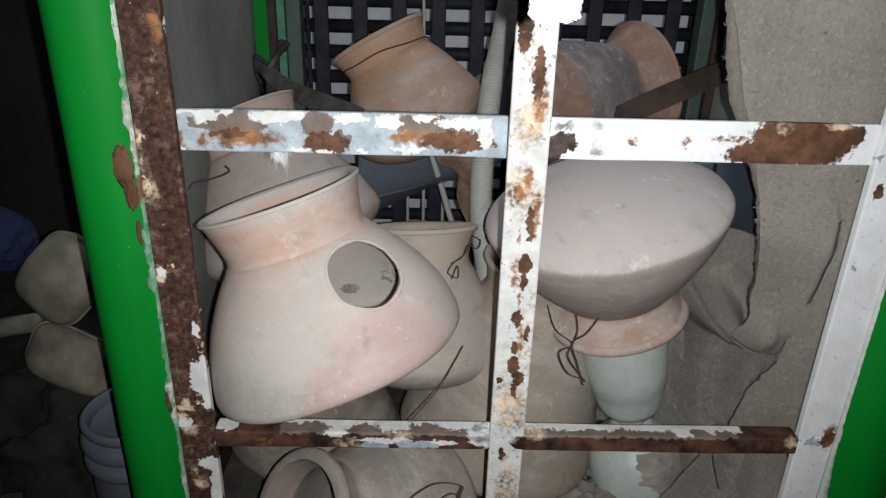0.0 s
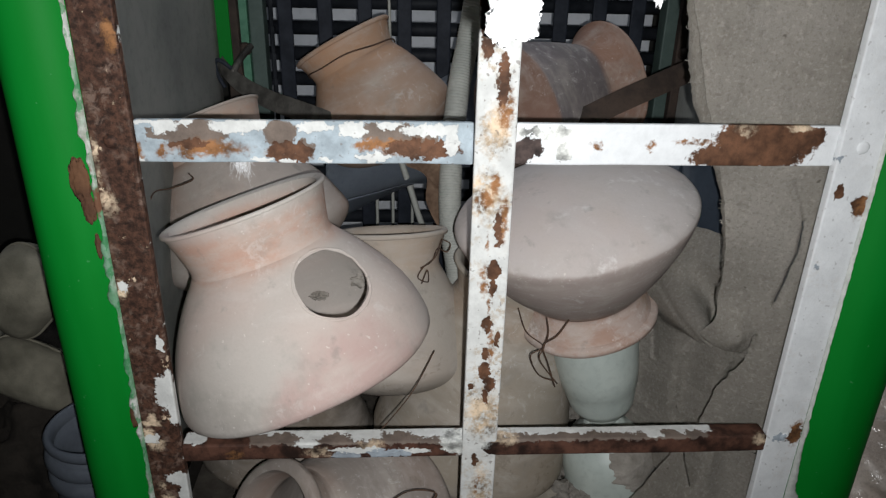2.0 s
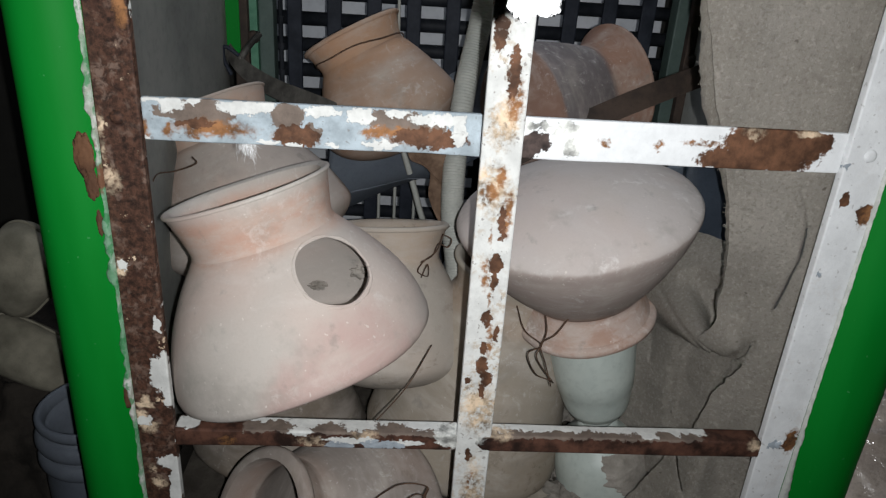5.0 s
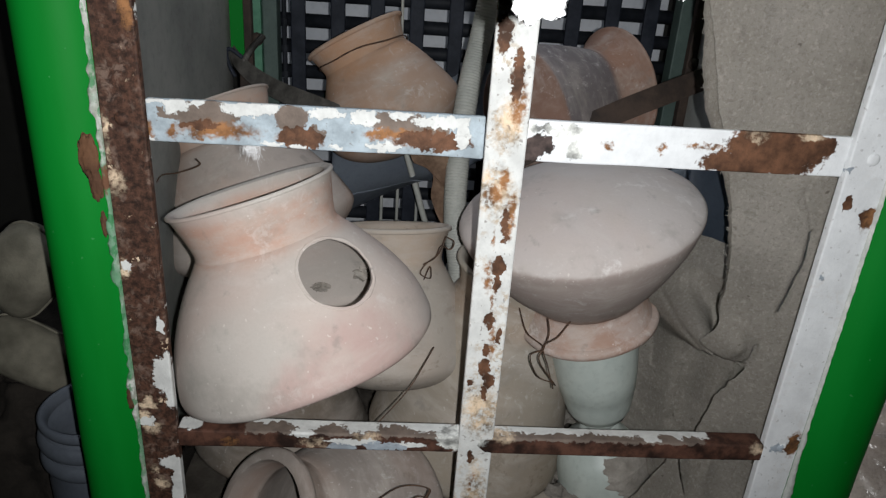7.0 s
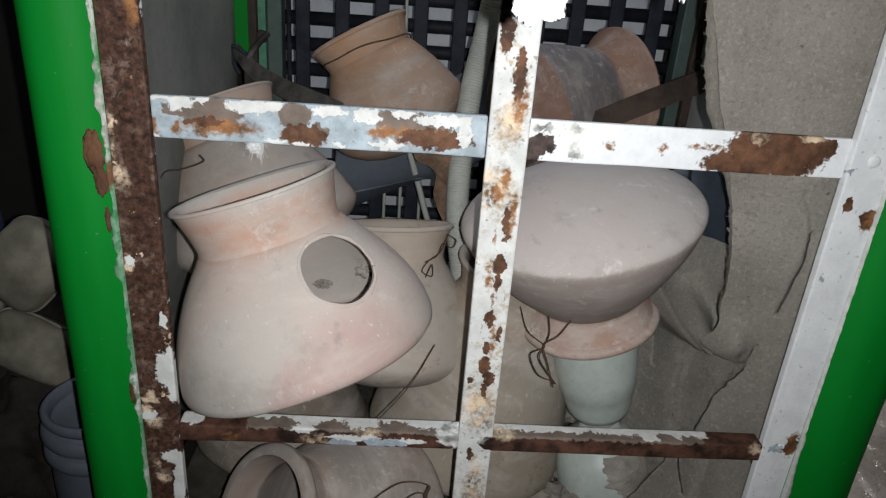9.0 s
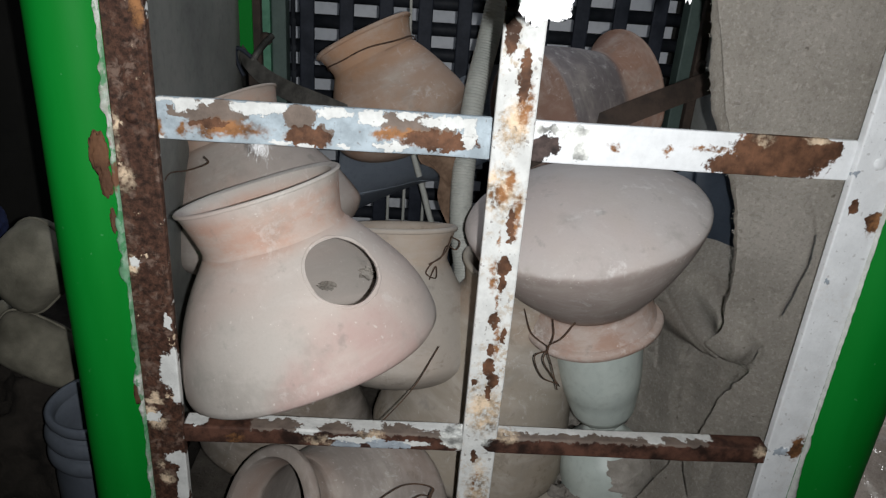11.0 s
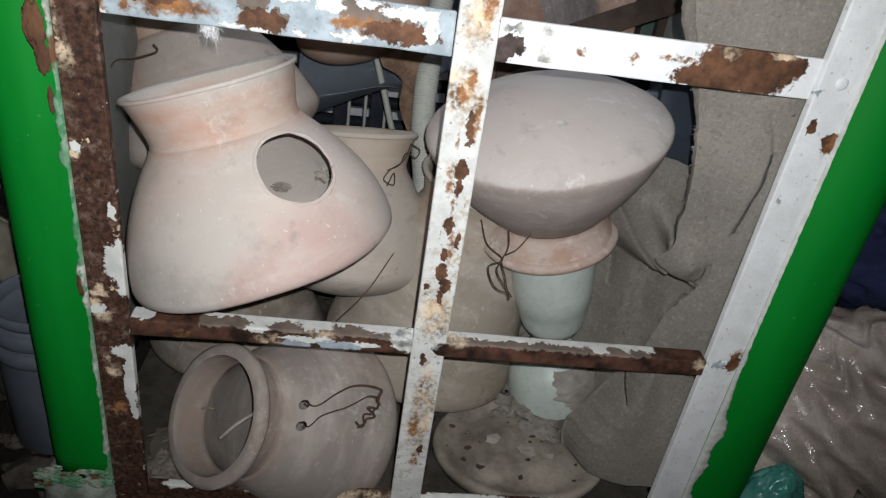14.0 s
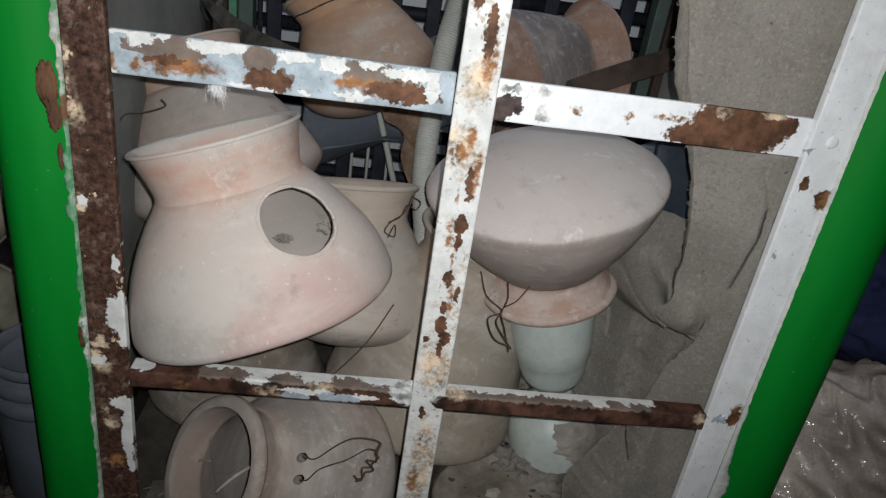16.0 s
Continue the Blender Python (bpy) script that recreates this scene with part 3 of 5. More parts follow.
tagged(part("wall_front", box(-2.1, 2.1, -2.3, -2.2, -0.08, 2.6, 0), M_ROOM), "plaster wall darkened for the unlit room", "wall", kind="structure")
tagged(part("ceiling", box(-2.1, 2.1, -2.3, 1.05, 2.6, 2.7, 0), M_ROOM), "plaster ceiling darkened for the unlit room", "ceiling", kind="structure")

tagged(part("wall_panel", box(-0.36, 0.42, 0.90, 0.945, -0.06, 1.4, 0.002), M_WALL), "whitewashed panel of wall behind the lattice", "wall", kind="structure")

# ---- the cabinet ----
def post(x_in, x_out, y0, y1, z0, z1, r):
    """A steel post, square at the door's side and well rounded at the outer one."""
    s = 1 if x_out > x_in else -1
    ring = [(x_in, y1), (x_in, y0)]
    for k in range(9):
        a = math.radians(-90 + 90 * k / 8)
        ring.append((x_out - s * r + s * r * math.cos(a), y0 + r + r * math.sin(a)))
    for k in range(5):
        a = math.radians(90 * k / 4)
        ring.append((x_out - s * 0.01 + s * 0.01 * math.cos(a), y1 - 0.01 + 0.01 * math.sin(a)))
    bm = bmesh.new()
    rows = []
    for i in range(41):
        z = z0 + (z1 - z0) * i / 40
        rows.append([bm.verts.new(Vector((x, y, z)) + noise.noise_vector(Vector((x, y, z)) * 30) * 0.0005) for x, y in ring])
    for a, b in zip(rows, rows[1:]):
        for k in range(len(ring)):
            m = (k + 1) % len(ring)
            face = bm.faces.new((a[k], a[m], b[m], b[k]))
    bm.faces.new(rows[0])
    bm.faces.new(rows[-1])
    for e in bm.edges:
        if len(e.link_faces) == 2 and e.calc_face_angle(0) > 1.0:
            e.smooth = False
    return bm


def floor_height(u, v):
    """Trodden dust and rubble, lowered in the front corner to clear a pot placed to fit the camera's view."""
    x, y = -0.335 + 0.67 * u, 0.012 + 0.57 * v
    dip = 1 / (1 + math.exp((x - 0.02) / 0.015)) / (1 + math.exp((y - 0.16) / 0.02)) / (1 + math.exp((-0.185 - x) / 0.008))
    return 0.008 - 0.044 * dip + 0.004 * noise.noise(Vector((u * 18, v * 16, 3))) + 0.0015 * noise.noise(Vector((u * 70, v * 60, 9)))


cabinet = thing("cabinet", (0, 0.3, 0), "old green steel cabinet with dusty grey side boards", "cabinet")
part("cabinet_floor", sheet(lambda u, v: Vector((-0.335 + 0.67 * u, 0.012 + 0.57 * v, floor_height(u, v))), 60, 50, 0.008), M_DUSTY, cabinet, smooth=True)
left_post = part("front_post", post(-0.2878, -0.346, -0.0055, 0.047, 0.058, 1.0, 0.023), M_GREEN, cabinet, "bright green enamelled post", smooth=True)
right_post = part("front_post", post(0.2922, 0.372, -0.0055, 0.062, -0.04, 1.0, 0.034), M_GREEN, cabinet, "bright green enamelled post", smooth=True)
post_foot = part("post_foot", box(-0.356, -0.2885, -0.012, 0.05, -0.04, 0.064, 0.018, cuts=4, wear=0.006), M_FOOT, cabinet, "chipped white post foot", smooth=True)
part("side_board", sheet(lambda u, v: Vector((-0.322 - 0.014 * math.sin(math.pi * u) - 0.001 * u, 0.05 + 0.466 * u, 0.045 + 0.855 * v)), 24, 24, 0.006), M_PANEL, cabinet, "dusty grey side board", smooth=True)
part("side_board", box(0.345, 0.353, 0.05, 0.58, 0.05, 0.95, 0.001), M_PANEL, cabinet, "dusty grey side board")
part("rear_post", box(-0.287, -0.266, 0.555, 0.585, 0.0, 1.0, 0.002), M_OLDGREEN, cabinet, "faded dark green rear post")
part("post_edge", box(-0.307, -0.2875, 0.548, 0.56, 0.0, 1.0, 0.001), M_EDGE, cabinet, "worn pale green edge strip")
part("rear_post", box(0.318, 0.348, 0.555, 0.585, 0.0, 1.0, 0.002), M_OLDGREEN, cabinet, "faded dark green rear post")
part("post_edge", box(0.3485, 0.354, 0.548, 0.56, 0.0, 1.0, 0.001), M_EDGE, cabinet, "worn pale green edge strip")
part("green_strip", box(-0.331, -0.305, 0.515, 0.519, 0.49, 1.0, 0.001), M_GREEN, cabinet, "bright green steel strip")
part("rust_strip", box(-0.316, -0.296, 0.525, 0.540, 0.42, 1.0, 0.002), M_DARKRUST, cabinet, "dark rusted steel strip")

def knots(t, *steps):
    """Straight steps between (t, value) knots."""
    for (a, p), (q, r) in zip(steps, steps[1:]):
        if t <= q:
            return p + (r - p) * max(0.0, (t - a) / (q - a))
    return steps[-1][1]


# ragged filler along the joints between posts and door frame: (height, width in mm)
LEFT_FILL = ((0.05, 9), (0.09, 7), (0.11, 6), (0.13, 3), (0.165, 2.5), (0.175, 6.5), (0.205, 6), (0.215, 3), (0.26, 2.5), (0.27, 7), (0.33, 5.5), (0.34, 3), (0.387, 2.5), (0.395, 8.5), (0.43, 7.5), (0.447, 6), (0.452, 1), (0.458, 4), (0.49, 5.5), (0.515, 2), (0.52, 8.5), (0.545, 7), (0.56, 3), (0.80, 2))
RIGHT_FILL = ((0.05, 8), (0.075, 13), (0.11, 16), (0.16, 15), (0.20, 10), (0.225, 4), (0.262, 6), (0.27, 0.8), (0.80, 0.5))
for x, lean, seed, widths, coat in ((-0.2872, -1, 3.0, LEFT_FILL, M_FILLER), (0.2915, 1, 9.0, RIGHT_FILL, M_FLAKE)):
    bm = bmesh.new()
    rows = []
    for i in range(421):
        z = 0.055 + 0.75 * i / 420
        w = 0.001 * (0.75 if lean < 0 else 1.0) * knots(z, *widths) * (0.62 + 1.0 * noise.noise(Vector((seed, z * (52 if lean < 0 else 26), 2))) + (0.55 if lean < 0 else 0.22) * noise.noise(Vector((seed, z * 150, 6)))) + 0.0005 * noise.noise(Vector((seed, z * 420, 2)))
        w = max(0.0006, w)
        f = -0.0076 + 0.0007 * noise.noise(Vector((seed, z * 140, 5)))
        rows.append([bm.verts.new((x - lean * 0.001, -0.0040, z)), bm.verts.new((x, f, z))]
                    + [bm.verts.new((x + lean * w * k, f + 0.0007 * noise.noise(Vector((seed + k, z * 300, 1))), z)) for k in (0.35, 0.7)]
                    + [bm.verts.new((x + lean * w * 0.95, f + 0.0006, z)), bm.verts.new((x + lean * w, -0.0050, z))])
    for a, c in zip(rows, rows[1:]):
        for k in range(5):
            bm.faces.new((a[k], a[k + 1], c[k + 1], c[k]))
    part("joint_filler", bm, coat, left_post if lean < 0 else right_post, "chipped filler and paint flakes along the joint", smooth=True)
collar = bmesh.new()
rng = random.Random(17)
for k in range(80):
    s = rng.uniform(0.0012, 0.0038)
    one = lump((rng.uniform(-0.354, -0.288), -0.0085 + rng.uniform(-0.003, 0.002), 0.062 + rng.gauss(0, 0.007)), (s * 1.6, s * 0.3, s), k, 0.7, 1.3, 2)
    tmp = bpy.data.meshes.new("tmp")
    one.to_mesh(tmp)
    one.free()
    collar.from_mesh(tmp)
    bpy.data.meshes.remove(tmp)
tagged(part("foot_filler", collar, M_FILLER, post_foot), "flaking white filler round the foot of the post", kind="stuff")

# ---- the grille door ----
door = thing("grille_door", (0, 0, 0.03), "welded steel grille door with peeling white paint and rust", "grille door")
left_stile = part("stile", box(-0.2865, -0.2565, -0.004, 0.004, 0.035, 1.0, 0.0012, cuts=6, wear=0.0009), M_LEFT, door, "stile rusted dark brown with paint flakes")
right_stile = part("stile", box(0.2585, 0.2908, -0.004, 0.004, 0.035, 1.0, 0.0012, cuts=6, wear=0.0009), M_RIGHT, door, "white painted stile with few rust spots")
part("middle_bar", box(-0.0155, 0.0145, -0.0065, -0.0005, 0.035, 1.0, 0.0014, cuts=8, wear=0.0009), M_MID, door, "white middle bar with rust scabs")
part("top_rail", box(-0.2562, -0.016, 0.0, 0.005, 0.501, 0.532, 0.0012, cuts=5, wear=0.0008), M_TOPL, door, "rail with grey primer, rust and white flakes")
part("top_rail", box(0.015, 0.2582, 0.0, 0.005, 0.501, 0.532, 0.0012, cuts=5, wear=0.0008), M_TOPR, door, "white rail with a brown rust patch")
part("lower_rail", box(-0.2562, 0.2582, -0.0062, 0.013, 0.2365, 0.2535, 0.0018, cuts=6, wear=0.0010), M_LOW, door, "rusted lower rail with white paint flakes, front face darkened for shade")
part("sill_rail", box(-0.2865, 0.2945, -0.010, 0.012, 0.018, 0.0345, 0.003, cuts=6, wear=0.0015), M_SILL, door, "bottom rail with chipped paint")
part("sill_rail", box(-0.2562, 0.2572, -0.003, 0.006, 0.035, 0.052, 0.002, cuts=6, wear=0.0015), M_SILL, door, "bottom rail with chipped paint")

part("plinth", box(-0.352, 0.372, -0.004, 0.011, -0.042, 0.0175, 0.003, cuts=5, wear=0.002), M_CHIP, cabinet, "chipped plinth under the door", smooth=False)

for x, z in ((-0.272, 0.517), (0.276, 0.517), (-0.272, 0.246), (0.276, 0.250)):
    bm = lathe([(0, 0.0016), (0.003, 0.0016), (0.0046, 0.0008), (0.0052, 0.0)], 20)
    bm.transform(Matrix.Translation((x, -0.0038, z)) @ pose(0, 0, 0, 90, 0, 0))
    part("rivet", bm, M_LEFT if x < 0 else M_RIGHT, left_stile if x < 0 else right_stile, smooth=True)

# ---- the lattice at the back ----
lattice = thing("lattice", (0, 0.62, 0), "black steel lattice of flat bars and thick rods", "lattice")
for i in range(10):
    x = -0.243 + 0.0593 * i
    part("flat_bar", box(x - 0.011, x + 0.011, 0.598, 0.606, 0.03, 1.0, 0.002), M_BLACK, lattice)
for k in range(20):
    z = 0.0715 + 0.0385 * k
    part("cross_rod", tube([(-0.30, 0.625, z), (0.35, 0.625, z)], 0.0105, 10, per=2), M_ROD, lattice, smooth=True)
bm = tube([(-0.262, 0.592, 0.03), (-0.262, 0.592, 1.0)], 0.0035, 8, per=2)
for k in range(20):
    lathe([(0, -0.004), (0.006, -0.004), (0.006, 0.004), (0, 0.004)], 8, bm)
    bmesh.ops.translate(bm, vec=(-0.262, 0.592, 0.0715 + 0.0385 * k), verts=bm.verts[-18:])
part("knotted_rod", bm, M_ROD, lattice)
for x in (-0.110, -0.084, -0.052):
    part("thin_rod", tube([(x, 0.590, 0.03), (x, 0.590, 0.36)], 0.0026, 8, per=2), M_HOSE, lattice, "thin pale grey rod", smooth=True)


# ---- pots ----
def pot_profile(R, hb, hs, hn, Rn, Rr, q=0.5, cap=84, thick=0.006):
    """Outside and inside of a keeled pot as (radius, height), its keel at height 0, and the place of the neck in them."""
    out = []
    for i in range(19):
        a, edge = math.radians(cap * i / 18), math.radians(cap)
        out.append((R * math.sin(a) / math.sin(edge), -hb * (math.cos(a) - math.cos(edge)) / (1 - math.cos(edge))))
    for i in range(1, 19):
        u = i / 18
        out.append((R + (Rn - R) * (q * u + (1 - q) * u * u), hs * u))
    neck = len(out) - 1
    for i in range(1, 11):
        u = i / 10
        out.append((Rn + (Rr - Rn) * u ** 1.4, hs + hn * u))
    soft = [out[0]] + [((a[0] + 2 * b[0] + c[0]) / 4, (a[1] + 2 * b[1] + c[1]) / 4) for a, b, c in zip(out, out[1:], out[2:])] + [out[-1]]
    inner = [(max(r - thick, 0.0), h + (thick if h < -hb * 0.5 else thick * 0.25)) for r, h in soft]
    return soft, inner, neck


def pot(name, label, at, axis, shape, mat, group="clay pots", holes=(), thick=0.006, seed=1.0, roll=1.0, dent=None):
    """A clay pot of body and rim with its keel's middle at the given place and its mouth along the axis; holes: (place, way, radius)."""
    out, inn, neck = pot_profile(*shape, thick=thick)
    turn = Vector(axis).to_track_quat("Z", "Y").to_matrix().to_4x4()
    m = Matrix.Translation(at) @ turn
    top = thing(name, at, label, "pot", group)
    top.matrix_basis = m
    r, h = out[-1]
    lip = [(r + x * roll, h + z * roll) for x, z in ((0.0024, 0.0004), (0.0036, 0.0022), (0.0032, 0.0046), (0.0008, 0.0062), (-0.0026, 0.0058))]
    shell = out[:neck + 1] + [((a[0] + b[0]) / 2, (a[1] + b[1]) / 2) for a, b in [(out[neck], inn[neck])]] + inn[neck::-1][:-1] + [(0, inn[0][1])]
    bodies = (("body", shell), ("rim", out[neck:] + lip + inn[:neck - 1:-1] + [out[neck]]))
    for piece, profile in bodies:
        bm = lathe(profile, 144, wobble=0.0018, seed=seed)
        bmesh.ops.remove_doubles(bm, verts=bm.verts, dist=1e-6)
        if dent:
            place, reach, push = Vector(dent[0]), dent[1], m.to_3x3().inverted() @ Vector(dent[2])
            for v in bm.verts:
                v.co += push * math.exp(-((m @ v.co - place).length / reach) ** 2)
        bmesh.ops.recalc_face_normals(bm, faces=bm.faces)
        mesh = bpy.data.meshes.new(piece)
        bm.to_mesh(mesh)
        bm.free()
        ob = new(piece, mesh)
        ob.matrix_basis = m
        for place, way, radius in holes if piece == "body" else ():
            if radius > 0.02:
                bpy.context.view_layer.update()
                out_way = Vector(way).normalized()
                face = out_way.to_track_quat("Z", "Y").to_matrix()
                lip_line = []
                for k in range(73):
                    a = 2 * math.pi * k / 72
                    spot = Vector(place) + face @ Vector((radius * 1.035 * math.cos(a), radius * 0.985 * math.sin(a), 0.07))
                    found, hit, normal, index = ob.ray_cast(m.inverted() @ spot, m.inverted().to_3x3() @ -out_way)
                    if found:
                        lip_line.append(hit - normal * 0.0008 + normal * 0.0008 * noise.noise(Vector((math.cos(a) * 4, math.sin(a) * 4, 2))))
                hole_lip = part("hole_lip", tube(lip_line, 0.0017, 8, per=0, ridge=lambda i: 0.85 + 0.5 * noise.noise(Vector((math.cos(i / 11.5) * 3, math.sin(i / 11.5) * 3, 7)))), mat, top, smooth=True, keep=False)
            cut = bmesh.new()
            bmesh.ops.create_cone(cut, cap_ends=True, segments=56, radius1=radius, radius2=radius * 0.96, depth=0.07)
            for v in cut.verts:
                a = math.atan2(v.co.y, v.co.x)
                v.co.x *= 1 + 0.025 * math.sin(3 * a + 1)
                v.co.y *= (0.945 if radius > 0.02 else 1.0) * (1 + 0.03 * math.sin(2 * a) + 0.02 * math.sin(5 * a + 2))
            cut.transform(m.inverted() @ Matrix.Translation(place) @ Vector(way).to_track_quat("Z", "Y").to_matrix().to_4x4())
            cm = bpy.data.meshes.new("cutter")
            cut.to_mesh(cm)
            cut.free()
            cutter = new("cutter", cm)
            cutter.matrix_basis = m
            mod = ob.modifiers.new("hole", "BOOLEAN")
            mod.operation, mod.object, mod.solver = "DIFFERENCE", cutter, "EXACT"
            bpy.context.view_layer.update()
            made = bpy.data.meshes.new_from_object(ob.evaluated_get(bpy.context.evaluated_depsgraph_get()))
            ob.modifiers.clear()
            ob.data = made
            bpy.data.objects.remove(cutter)
        ob.matrix_basis = Matrix()
        ob.parent = top
        ob.data.materials.clear()
        ob.data.materials.append(mat)
        for p in ob.data.polygons:
            p.use_smooth = True
        ob.data.set_sharp_from_angle(angle=radians(48))
    return top


def neck_tie(pot_thing, shape, lift, tilt, r=0.0011):
    """A wire twisted once round the neck of a pot."""
    h, rn = shape[2] + lift, shape[4] + 0.003
    ring = [Vector((rn * math.cos(a), rn * math.sin(a), h + tilt * math.cos(a + 0.6) + 0.0012 * math.sin(5 * a))) for a in (2 * math.pi * k / 40 for k in range(41))]
    part("wire", tube(ring, r, 6, per=0), M_WIRE, pot_thing, "rusty tie wire", smooth=True, keep=False)


C_GREY, C_WARM, C_NECK = (0.475, 0.430, 0.390), (0.505, 0.410, 0.365), (0.51, 0.315, 0.240)
front_pot = pot("clay_pot", "dusty clay pot with a round hole, leaning on the rail", (-0.1533, 0.0627, 0.2937), (-0.351, 0.1257, 1.0),
                (0.1193, 0.022, 0.1137, 0.0399, 0.0630, 0.0718, 0.125, 60), clay("clay_front", C_GREY, C_WARM, C_NECK, 0.112, 0.149, 1.0, blush=((-0.078, -0.040, 0.272), 0.120, (0.455, 0.312, 0.280)), smear=0.22),
                holes=[((-0.1215, 0.0085, 0.401), (0.30, -0.66, 0.45), 0.0315)], seed=2.0, roll=0.6, dent=((-0.125, -0.035, 0.280), 0.050, (-0.0015, 0.0, 0.005)))
# zone: darker underside, partly the clay's own tone, partly painted shade
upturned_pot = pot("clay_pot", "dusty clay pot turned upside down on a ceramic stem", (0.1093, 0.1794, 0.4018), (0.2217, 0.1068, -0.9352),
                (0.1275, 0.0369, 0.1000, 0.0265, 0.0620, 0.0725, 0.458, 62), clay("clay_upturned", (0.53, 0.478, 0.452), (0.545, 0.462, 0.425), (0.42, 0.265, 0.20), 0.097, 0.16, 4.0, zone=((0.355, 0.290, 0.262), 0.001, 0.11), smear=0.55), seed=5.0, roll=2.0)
mid_pot = pot("clay_pot", "small beige clay pot with wire round its neck", (-0.0761, 0.2336, 0.1922), (-0.0405, 0.2808, 0.9439),
                (0.0996, 0.041, 0.1122, 0.0348, 0.0560, 0.0650, 0.45), clay("clay_mid", (0.42, 0.375, 0.325), (0.45, 0.37, 0.31), (0.46, 0.36, 0.28), 0.11, 0.15, 7.0, grit=0.55), seed=8.0)
left_pot = pot("clay_pot", "dusty clay pot with a wide mouth beside the side board", (-0.2461, 0.327, 0.3050), (-0.43, 0.2273, 0.95),
                (0.12, 0.0463, 0.12, 0.0412, 0.0600, 0.0699, 0.507), clay("clay_left", (0.42, 0.36, 0.32), (0.47, 0.34, 0.28), (0.50, 0.34, 0.26), 0.12, 0.16, 10.0, grit=0.25), seed=11.0, roll=0.6)
rear_pot = pot("clay_pot", "orange clay pot tilted in front of the lattice", (-0.091, 0.4547, 0.4295), (-0.5234, 0.16, 0.9313),
                (0.0976, 0.0528, 0.0866, 0.0282, 0.0590, 0.0674, 0.45), clay("clay_rear", (0.40, 0.278, 0.208), (0.425, 0.272, 0.192), (0.47, 0.28, 0.175), 0.07, 0.12, 13.0), seed=14.0)
pot("clay_pot", "clay pot lying on its side with a grey shoulder", (0.0847, 0.401, 0.4527), (0.862, 0.3959, 0.232),
                (0.0913, 0.05, 0.1044, 0.0362, 0.0600, 0.078, 0.506, 68), clay("clay_lying", (0.215, 0.128, 0.098), (0.235, 0.138, 0.10), (0.30, 0.172, 0.122), 0.104, 0.16, 16.0, zone=((0.165, 0.148, 0.152), 0.002, 0.104)), seed=17.0)
floor_pot = pot("clay_pot", "clay pot lying on the cabinet floor with two wire holes", (-0.0942, 0.0975, 0.0495), (-0.6404, -0.5138, 0.51),
                (0.1033, 0.0466, 0.1190, 0.0225, 0.0600, 0.0635, 0.32), clay("clay_floor", (0.275, 0.238, 0.212), (0.305, 0.235, 0.198), (0.29, 0.215, 0.178), 0.112, 0.15, 19.0, grit=0.4),
                holes=[((-0.1085, 0.025, 0.143), (-0.25, -0.8, 0.5), 0.0045), ((-0.109, 0.010, 0.130), (-0.25, -0.85, 0.35), 0.0045)], seed=20.0, roll=2.0)
# zone: dome under the keel, darkened in colour because it is lit less
pot("clay_pot", "large beige clay pot standing behind the ceramic stem", (0.020, 0.245, 0.068), (0.20, -0.02, 0.96),
              (0.128, 0.040, 0.205, 0.030, 0.066, 0.074, 0.45), clay("clay_low", (0.335, 0.292, 0.238), (0.365, 0.304, 0.238), (0.36, 0.28, 0.215), 0.19, 0.23, 22.0, grit=0.5, zone=((0.30, 0.265, 0.22), -0.06, 0.0)), seed=23.0)
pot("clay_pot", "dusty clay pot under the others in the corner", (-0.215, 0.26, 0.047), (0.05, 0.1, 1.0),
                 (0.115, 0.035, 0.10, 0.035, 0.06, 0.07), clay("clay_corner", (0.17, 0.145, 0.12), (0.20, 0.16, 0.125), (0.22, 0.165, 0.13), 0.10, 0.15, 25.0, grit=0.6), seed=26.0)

neck_tie(rear_pot, (0, 0, 0.0866, 0, 0.0590), 0.006, 0.007)

# ---- sheet and straps behind ----
def trough(u, v):
    """A sagging plastic sheet under the rear pots, u across and v from front to back."""
    x = -0.185 + 0.525 * u
    low = knots(x, (-0.185, 0.275), (-0.134, 0.304), (-0.06, 0.342), (-0.02, 0.354), (0.03, 0.385), (0.4, 0.385)) - 0.095 * max(0.0, (u - 0.70) / 0.30) ** 0.8
    lift = 0.050 - 0.035 * min(1.0, max(0.0, (x + 0.17) / 0.15)) + 0.12 * max(0.0, (u - 0.75) / 0.25)
    z = low + (lift * (1 - v * 2.2) ** 2 if v < 0.4545 else 0.11 * ((v - 0.4545) / 0.5455) ** 2)
    return Vector((x, 0.372 + 0.19 * v, z + 0.004 * noise.noise(Vector((u * 9, v * 4, 2)))))


tagged(part("plastic_sheet", sheet(trough, 70, 30, 0.003), M_SHEET, smooth=True), "dark blue plastic sheet slung under the rear pots", "plastic sheet")


def strap(name, pts, wide, thick, mat, label):
    """A flat bar on edge along a line of points."""
    line = smooth_line(pts, 8)
    bm = bmesh.new()
    rings = []
    for i, p in enumerate(line):
        up = Vector((0, 0.35, 0.94)) * wide / 2
        back = Vector((0, 0.94, -0.35)) * thick / 2
        rings.append([bm.verts.new(p + a * up + b * back) for a, b in ((1, 1), (1, -1), (-1, -1), (-1, 1))])
    for a, b in zip(rings, rings[1:]):
        for k in range(4):
            bm.faces.new((a[k], a[(k + 1) % 4], b[(k + 1) % 4], b[k]))
    bm.faces.new(rings[0])
    bm.faces.new(rings[-1])
    return tagged(part(name, bm, mat), label, "metal strap")


